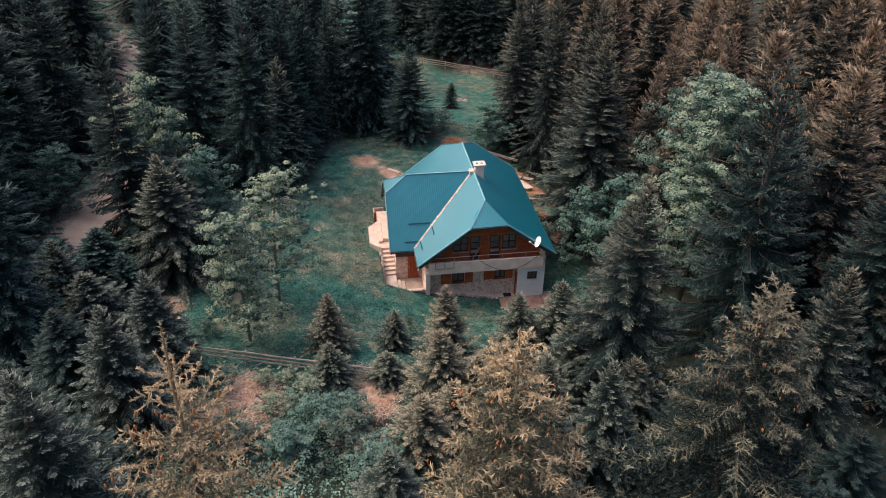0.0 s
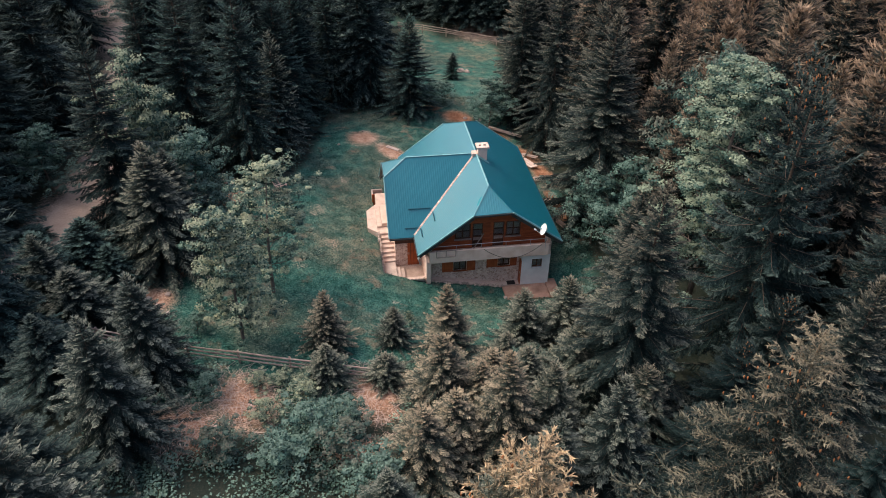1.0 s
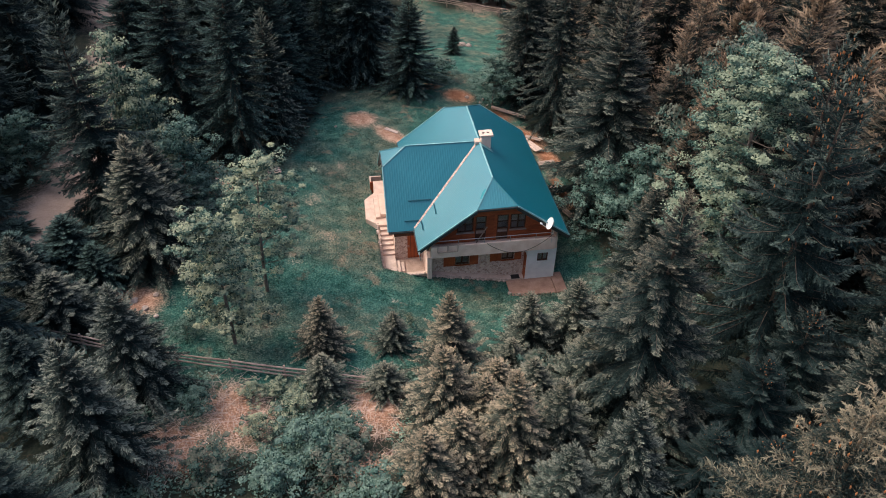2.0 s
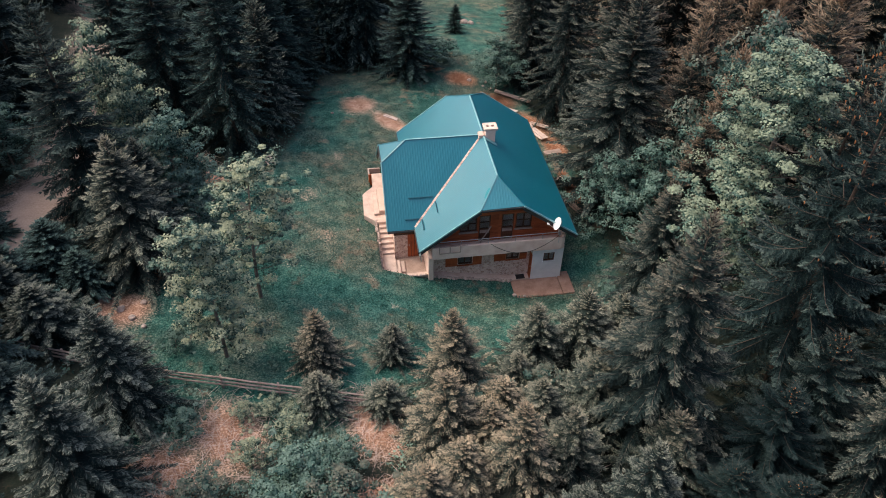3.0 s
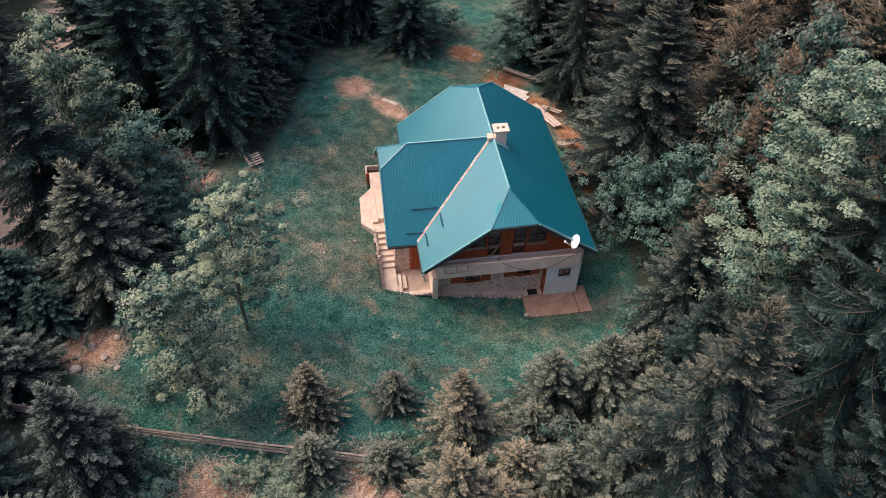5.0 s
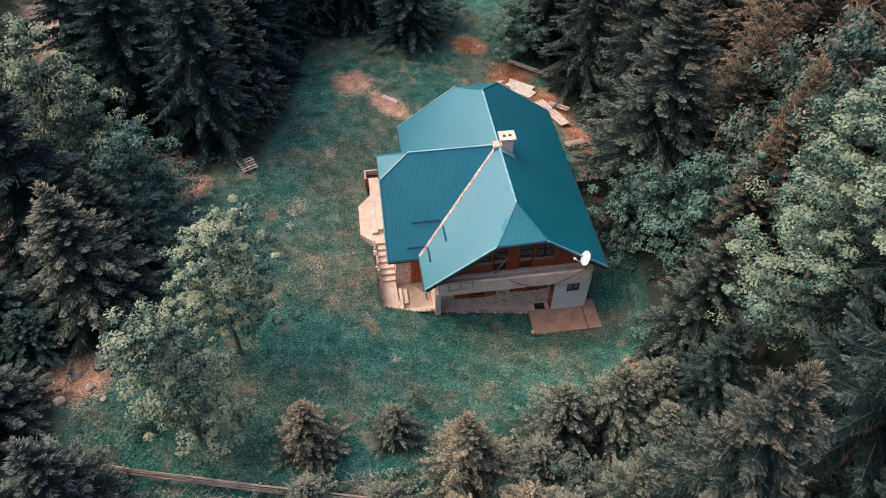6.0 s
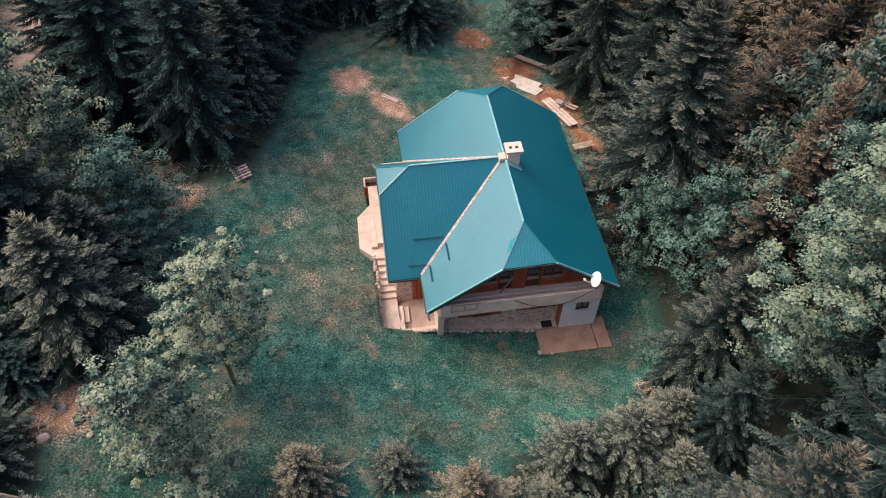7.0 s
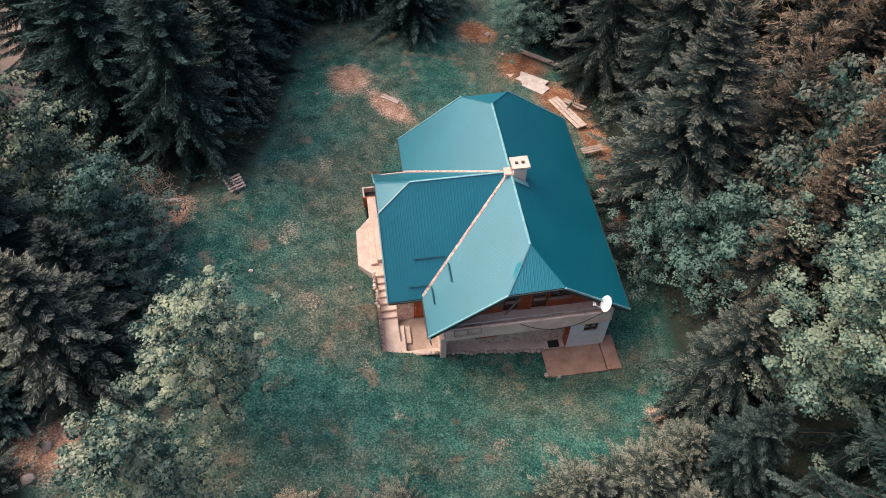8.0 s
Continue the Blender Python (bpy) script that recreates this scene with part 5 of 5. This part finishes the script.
# ---- things ----
def satellite_dish():
    t = thing("satellite_dish", (12.05, 43.22, 3.6), "white satellite dish on a mast above the balcony rail", "satellite dish")
    n = Vector((-0.90, -0.02, 0.42)).normalized()
    c = Vector((-0.34, -0.45, 1.55))
    u = n.cross(Vector((0, 0, 1))).normalized()
    v = u.cross(n)
    bm = bmesh.new()
    rings = []
    for back in (0.0, -0.02):
        for k in range(7):
            r = 0.41 * k / 6
            rings.append([bm.verts.new(c + (u * math.cos(a) * 0.92 + v * math.sin(a)) * r + n * (0.10 * (r / 0.41) ** 2 + back)) for a in (i * math.tau / 28 for i in range(28))] if k else [bm.verts.new(c + n * back)])
    for s in (0, 7):
        for i in range(28):
            bm.faces.new((rings[s][0], rings[s + 1][i], rings[s + 1][(i + 1) % 28]))
        for k in range(1, 6):
            for i in range(28):
                bm.faces.new((rings[s + k][i], rings[s + k + 1][i], rings[s + k + 1][(i + 1) % 28], rings[s + k][(i + 1) % 28]))
    for i in range(28):
        bm.faces.new((rings[6][i], rings[13][i], rings[13][(i + 1) % 28], rings[6][(i + 1) % 28]))
    part("reflector", bm, DISHWHITE, t)
    tip = c + n * 0.62 - v * 0.22
    arm = part("feed_arm", tube([c - v * 0.39, tip], 0.016, 6), DISHWHITE, t)
    part("receiver", tube([tip - n * 0.10, tip + n * 0.05], 0.045, 8), DISHWHITE, arm)
    part("receiver", tube([tip - n * 0.08 + u * 0.10, tip + n * 0.03 + u * 0.10], 0.035, 8), DISHWHITE, arm)
    part("mast", tube([(0, 0, -0.35), (0, 0, 1.35), tuple(c - n * 0.06)], 0.026, 8), STEEL, t)
    part("clamp", box(-0.07, 0.07, -0.07, 0.07, 0.30, 0.42, 0.01), STEEL, t)


satellite_dish()


def rail_fence(points, tops, label, rails=(0.0, -0.27, -0.52), wander=0.05, name="pole_fence", thick=0.045):
    t = thing(name, (*points[0], g(*points[0])), label, "fence")
    o = t.matrix_basis.translation
    posts = []
    for (x, y), h in zip(points, tops):
        z = g(x, y)
        part("post", tube([Vector((x, y, z - 0.3)) - o, Vector((x + random.uniform(-0.04, 0.04), y, z + h + 0.08)) - o], [0.07, 0.055], 7), GREYWOOD, t)
        posts.append(Vector((x, y, z + h)))
    for a, b in zip(posts, posts[1:]):
        d = (b - a).normalized()
        for r in rails:
            w = lambda: Vector((0, -0.07, r + random.uniform(-wander, wander)))
            m = a.lerp(b, 0.5) + w() - Vector((0, 0, 0.03))
            part("rail", tube([a - d * 0.25 + w() - o, m - o, b + d * 0.25 + w() - o], [thick, thick * 1.1, thick * 0.9], 6), GREYWOOD, t)
    return t


rail_fence([(0.4, 31.65), (-2.2, 32.25), (-4.8, 32.85), (-7.5, 33.5), (-10.2, 34.2), (-12.6, 34.9), (-15.0, 35.7), (-17.4, 36.5)], [0.75, 0.78, 0.82, 0.88, 0.85, 0.8, 0.8, 0.8],
           "weathered pole fence leaning below the lawn")
rail_fence([(8, 102.4), (11, 101.4), (14, 99.8), (17, 97.8), (20, 95.8), (23, 94.0)], [1.1] * 6, "dark roadside rail fence beyond the meadow", name="roadside_fence")


def plank(name, a, b, w, h, material, label, category="plank", parts=1, gap=0.05):
    a, b = Vector(a), Vector(b)
    t = thing(name, tuple(a), label, category)
    d = (b - a).normalized()
    side = d.cross(Vector((0, 0, 1))).normalized()
    for k in range(parts):
        off = side * (w + gap) * (k - (parts - 1) / 2) + Vector((0, 0, h / 2 + random.uniform(0, 0.01)))
        part("board", beam(off, b - a + off + side * random.uniform(-0.05, 0.05), w, h, 0.006), material, t)
    return t


def on(x, y, up=0.02):
    return (x, y, g(x, y) + up)


# timber and rubble behind the house
plank("timber_beam", on(13.2, 67.6, 0.12), on(15.9, 65.5, 0.20), 0.26, 0.18, PALEWOOD, "long pale squared beam on the soil", "beam")
plank("board_stack", on(14.4, 62.4, 0.1), on(15.6, 59.2, 0.25), 0.22, 0.05, PALEWOOD, "loose pale boards leaning by the spruces", "boards", 3)
plank("board_stack", on(15.1, 62.2, 0.1), on(16.2, 60.8, 0.4), 0.18, 0.05, GREYWOOD, "grey boards by the spruces", "boards", 2)
plank("board_stack", on(15.2, 53.7, 0.1), on(15.6, 52.4, 0.25), 0.14, 0.05, PALEWOOD, "short pale boards beside the house", "boards", 3)
plank("board_stack", on(15.0, 50.9, 0.1), on(15.7, 48.7, 0.3), 0.12, 0.05, GREYWOOD, "long boards lying along the shrubs", "boards", 3)
plank("board_stack", on(2.9, 63.0, 0.03), on(3.9, 62.3, 0.03), 0.16, 0.05, PALEWOOD, "two short boards on bare soil", "boards", 2)
plank("board_stack", on(-10.4, 54.4, 0.05), on(-9.1, 54.1, 0.05), 0.24, 0.05, PALEWOOD, "pale plank at the lawn's edge", "plank", 1)
sheet = thing("cement_sheet", on(13.4, 64.3, 0.05), "broken pale cement sheet lying on soil", "sheet", turn=-40)
bm = prism([(-1.3, -0.7, 0), (1.2, -0.75, 0.0), (1.35, 0.1, 0.0), (0.9, 0.2, 0), (0.95, 0.7, 0.0), (-1.2, 0.6, 0.0), (-1.0, 0.1, 0)], (0, 0, 0.04), 0.008)
part("slab", bm, grained("cement_sheet", (0.40, 0.32, 0.29), (0.72, 0.62, 0.57), 2.2, 20, 0.9), sheet)
part("fragment", prism([(-1.9, -0.3, 0), (-1.5, -0.5, 0), (-1.45, 0.1, 0)], (0, 0, 0.05)), PALEWOOD, sheet)
tbl = thing("garden_bench", on(15.6, 56.9, 0), "grey wooden bench by the house", "bench", turn=8)
for y in (-0.18, 0.0, 0.18):
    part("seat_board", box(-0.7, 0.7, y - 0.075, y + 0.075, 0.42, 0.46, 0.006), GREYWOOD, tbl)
for x in (-0.5, 0.5):
    for y in (-0.18, 0.18):
        part("leg", box(x - 0.04, x + 0.04, y - 0.04, y + 0.04, -0.1, 0.42), GREYWOOD, tbl)
pallet = thing("wooden_pallet", on(-6.15, 54.95, 0.12), "pale wooden pallet tilted at the spruces' foot", "pallet", turn=25)
for k in range(5):
    part("slat", beam((-0.5, -0.36 + 0.18 * k, 0.06 + 0.06 * k), (0.5, -0.36 + 0.18 * k, 0.08 + 0.06 * k), 0.12, 0.03, 0.004), PALEWOOD if k % 2 else GREYWOOD, pallet)
for x in (-0.5, 0.0, 0.5):
    part("bearer", beam((x * 0.8, -0.42, -0.02), (x * 0.8, 0.42, 0.26), 0.09, 0.09, 0.004), GREYWOOD, pallet)

# rocks
rr = random.Random(9)
for x, y, r in ((-13.7, 38.2, 0.30), (-13.3, 39.6, 0.24), (-12.2, 40.2, 0.18), (-12.6, 38.9, 0.20), (-11.9, 38.2, 0.15), (-14.3, 40.4, 0.26), (-9.6, 50.6, 0.28), (-9.9, 49.6, 0.2), (-9.5, 45.4, 0.16), (-8.9, 44.8, 0.14), (11.2, 69.5, 0.22), (12.3, 68.6, 0.16),
                (12.9, 68.2, 0.14), (13.5, 85.4, 0.5), (14.2, 85.2, 0.35), (9.8, 41.72, 0.10), (9.2, 41.9, 0.14), (-0.2, 47.4, 0.10), (-5.2, 48.6, 0.12), (1.0, 66.6, 0.12), (-1.3, 63.6, 0.13), (12.6, 69.2, 0.2), (11.9, 67.4, 0.12)):
    ob = part("field_stone", boulder(r, rr.uniform(0, 50)), ROCK)
    ob.matrix_basis = pose(x, y, g(x, y) + r * 0.2, 0, 0, rr.uniform(0, 360))
    tagged(ob, "pale field stone half sunk in the ground", "stone", "field stones")

# dry-stone edging along the sunken front walk and the steps
edging = thing("stone_edging", (6.6, 43.52, 0.5), "row of rough stones edging the sunken walk", "edging", kind="structure")
x = 4.05
while x < 9.35:
    r = rr.uniform(0.07, 0.13)
    top = float(walk_edge(x)) - 0.02
    for low in (0.0, -0.17):
        ob = part("stone", boulder(r, rr.uniform(0, 50), 0.8), ROCK, edging)
        ob.matrix_basis = pose(x - 6.6, rr.uniform(-0.05, 0.05), top - 0.5 + low, 0, 0, rr.uniform(0, 360))
    x += r * 1.55
part("backing", prism([(4.0 - 6.6, 0.0, -0.9), (9.45 - 6.6, 0.0, -0.9), (9.45 - 6.6, 0.0, -0.50), (4.0 - 6.6, 0.0, 0.50)], (0, 0.06, 0)), CONCRETE, edging)
kerb = thing("stair_edging", (1.05, 46.5, 1.5), "rough stones along the outer side of the steps", "edging", kind="structure")
y = 43.6
while y < 48.2:
    r = rr.uniform(0.08, 0.13)
    top = 1.45 + max(0.0, (y - 45.2)) * 0.26
    ob = part("stone", boulder(r, rr.uniform(0, 50), 0.8), ROCK, kerb)
    ob.matrix_basis = pose(rr.uniform(-0.05, 0.08), y - 46.5, top - 1.5, 0, 0, rr.uniform(0, 360))
    y += r * 1.6
x = 1.3
while x < 3.9:
    r = rr.uniform(0.06, 0.11)
    ob = part("stone", boulder(r, rr.uniform(0, 50), 0.8), ROCK, kerb)
    ob.matrix_basis = pose(x - 1.05, 43.45 - 46.5, 1.30 - 1.5, 0, 0, rr.uniform(0, 360))
    x += r * 1.7

# ---- ground cover ----
def scatter(n, seed, x0, x1, y0, y1, weight):
    """Random points of the plan, kept by a weight between 0 and 1."""
    rng = np.random.default_rng(seed)
    x, y = rng.uniform(x0, x1, n), rng.uniform(y0, y1, n)
    keep = rng.random(n) < weight(x, y)
    return x[keep], y[keep], rng


def patchy(x, y, size, seed=0.0):
    return np.array([noise.noise((a / size, b / size, seed)) for a, b in zip(x, y)])


def built(x, y):
    return inside(x, y, 0.75, 4.0, 43.55, 54.4) | inside(x, y, 3.9, 12.7, 43.5, 56) | inside(x, y, 9.2, 13.3, 41.8, 44)


def sheet_z(x, y):
    rough = np.array([noise.noise((a * 0.35, b * 0.35, 0)) * 0.10 for a, b in zip(x, y)])
    return g0(x, y) + rough


def grass_sheet():
    def weight(x, y):
        w = np.clip(0.5 - lawn_gap(x, y) / 1.2, 0, 1) * (1 - np.clip(np.maximum(soil_mask(x, y), clay_mask(x, y)) * 1.6, 0, 1)) * ~built(x, y)
        return w * np.clip(1.15 - (y - 40) / 60, 0.15, 1)

    x, y, rng = scatter(150000, 71, -13, 17, 27, 74, weight)
    d = patchy(x, y, 2.2, 3.0)
    n = len(x)
    at = np.stack([x, y, sheet_z(x, y)], 1)
    tris = []
    for k in range(2):
        a = rng.uniform(0, math.tau, n)
        way = np.stack([np.cos(a) * 0.8, np.sin(a) * 0.8, np.full(n, 0.55)], 1)
        tris.append(blades(rng, at + rng.normal(0, 0.03, (n, 3)) * np.array([1, 1, 0]), way, 0.10 + 0.04 * d, np.full(n, 0.032), 0.25))
    tris = np.concatenate(tris)
    tip = np.tile(np.clip(0.45 + 0.7 * d + rng.normal(0, 0.2, n), 0, 1), 2)
    ob = new("meadow_grass", mesh_of("meadow_grass", tris, np.repeat(tip[:, None], 3, 1), TURF))
    return tagged(ob, "short teal-green meadow grass around the house", "grass", kind="stuff")


def leafy_sheet(name, label, seed, n, area, size, tall, colour, weight):
    """Low broad-leaved plants: little rosettes of leaves at several heights."""
    x, y, rng = scatter(n, seed, *area, weight)
    m = len(x)
    z = sheet_z(x, y)
    h = tall * np.clip(0.35 + 1.3 * (0.5 + patchy(x, y, 1.3, seed)), 0.1, 1.6) * rng.uniform(0.3, 1.0, m)
    p = np.stack([x, y, z + h], 1)
    nrm = np.array([0, 0, 1.0]) + rng.normal(0, 0.45, (m, 3))
    nrm /= np.linalg.norm(nrm, axis=1)[:, None]
    u = np.cross(nrm, rng.normal(0, 1, (m, 3)))
    u /= np.linalg.norm(u, axis=1)[:, None]
    v = np.cross(nrm, u)
    s = (size * rng.uniform(0.6, 1.4, m))[:, None]
    t1 = np.stack([p - u * s * 0.6, p + v * s * 0.5 - nrm * s * 0.12, p + u * s * 0.7], 1)
    t2 = np.stack([p - u * s * 0.6, p + u * s * 0.7, p - v * s * 0.5 - nrm * s * 0.12], 1)
    # low leaves painted darker for shade near the ground, high ones paler
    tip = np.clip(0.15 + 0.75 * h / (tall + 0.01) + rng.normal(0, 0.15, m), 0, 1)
    tris = np.stack([t1, t2], 1).reshape(-1, 3, 3)
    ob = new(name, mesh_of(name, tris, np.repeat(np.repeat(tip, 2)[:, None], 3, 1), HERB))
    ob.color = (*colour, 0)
    return tagged(ob, label, "plants", kind="stuff")


grass_sheet()


def open_soil(x, y):
    return 1 - np.clip(np.maximum(soil_mask(x, y), clay_mask(x, y)) * 1.8, 0, 1)


leafy_sheet("lawn_clover", "clover and weeds in the lawn", 81, 26000, (-12, 16, 33, 62), 0.06, 0.06, (0.14, 0.25, 0.20),
            lambda x, y: np.clip(0.4 - lawn_gap(x, y), 0, 1) * open_soil(x, y) * ~built(x, y) * np.clip(0.4 + 2.2 * patchy(x, y, 2.8, 9.0), 0, 1))
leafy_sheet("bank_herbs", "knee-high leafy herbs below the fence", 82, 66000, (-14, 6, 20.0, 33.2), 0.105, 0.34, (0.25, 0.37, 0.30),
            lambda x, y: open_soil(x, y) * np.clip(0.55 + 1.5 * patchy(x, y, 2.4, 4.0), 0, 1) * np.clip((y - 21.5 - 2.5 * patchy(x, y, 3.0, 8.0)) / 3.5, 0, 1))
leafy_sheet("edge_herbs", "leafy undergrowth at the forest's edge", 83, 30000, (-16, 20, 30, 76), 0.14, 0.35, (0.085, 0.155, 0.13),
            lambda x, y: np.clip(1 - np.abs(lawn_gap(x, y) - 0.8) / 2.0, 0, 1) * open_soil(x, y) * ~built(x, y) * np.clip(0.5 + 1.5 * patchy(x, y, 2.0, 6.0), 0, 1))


def litter(name, label, seed, n, area, long, material, weight, up=0.05, category="brushwood"):
    x, y, rng = scatter(n, seed, *area, weight)
    z = sheet_z(x, y)
    bm = bmesh.new()
    for a, b, c in zip(x, y, z):
        t = rng.uniform(0, math.tau)
        l = long * rng.uniform(0.4, 1.3)
        d = Vector((math.cos(t), math.sin(t), rng.normal(0, 0.15))) * l / 2
        q = Vector((a, b, c + up * rng.uniform(0.2, 1.6)))
        tube([q - d, q + d], [0.012, 0.007], 3, bm)
    ob = part(name, bm, material)
    return tagged(ob, label, category, kind="stuff")


litter("felled_brush", "bleached cut branches strewn over bare soil", 91, 2600, (-12, 3, 26, 33.5), 0.7, PALEWOOD, lambda x, y: np.clip(soil_mask(x, y) * 1.3, 0, 1), 0.10)
litter("brush_heap", "heap of dry sticks by the spruces", 92, 500, (-13, -8.5, 53, 57), 1.1, GREYWOOD, lambda x, y: np.clip(1.4 - np.hypot(x + 11, y - 55.2) / 1.4, 0, 1), 0.35)
litter("brush_heap", "dry sticks beneath the young spruces", 93, 900, (-1, 16, 24, 40), 0.8, GREYWOOD, lambda x, y: np.clip(lawn_gap(x, y) - 0.3, 0, 1) * 0.5, 0.10)

# shrubs on the bank below the fence, and the sapling on the lawn
bank = broadleaf(65, 2.2, 1.3, clumps=70, leaves=60, leaf=0.080, puff=0.28, low=0.05, name="bank_shrub", pointed=0.4)
rs = random.Random(17)
for x, y, h, w, c in ((-4.2, 30.2, 1.2, 1.2, MINT), (-5.8, 28.8, 1.2, 1.2, MINT), (-3.4, 27.6, 2.0, 1.2, SEA), (-1.9, 28.4, 1.6, 1.0, SEA), (-6.3, 31.4, 0.9, 1.2, MINT), (-8.8, 30.6, 1.4, 1.0, SEA), (-2.2, 26.0, 2.0, 1.2, OLIVE), (-4.8, 25.9, 1.8, 1.3, SEA),
                      (-7.6, 26.8, 1.7, 1.2, OLIVE), (-0.8, 24.4, 2.0, 1.2, SEA), (-3.8, 31.6, 0.9, 1.2, MINT), (-5.2, 31.8, 0.8, 1.3, MINT), (-10.0, 36.4, 1.2, 1.0, SEA), (11.6, 31.2, 2.4, 1.1, SEA), (8.2, 31.6, 2.0, 1.1, OLIVE), (5.4, 31.0, 2.0, 1.0, SEA),
                      (13.2, 29.6, 2.6, 1.2, SEA), (14.8, 39.8, 1.6, 0.9, SEA), (-9.4, 41.6, 1.7, 1.0, SEA), (-9.8, 46.8, 2.0, 1.0, TEAL), (-10.2, 51.8, 2.2, 1.2, SEA), (9.4, 73.4, 2.0, 1.2, SEA), (14.6, 71.2, 2.4, 1.1, SEA)):
    stand(bank, x, y, g(x, y) + h, w, rs.uniform(0, 360), c, "low leafy shrub on the bank", "shrub", "bank shrubs", 0.05)
stand(bank, 2.06, 36.85, g(2.06, 36.85) + 1.15, 0.42, 0, MINT, "thin pale sapling in the lawn", "sapling", "", 0.03)
for o in (*bank[0].children_recursive, bank[0]):
    bpy.data.objects.remove(o)
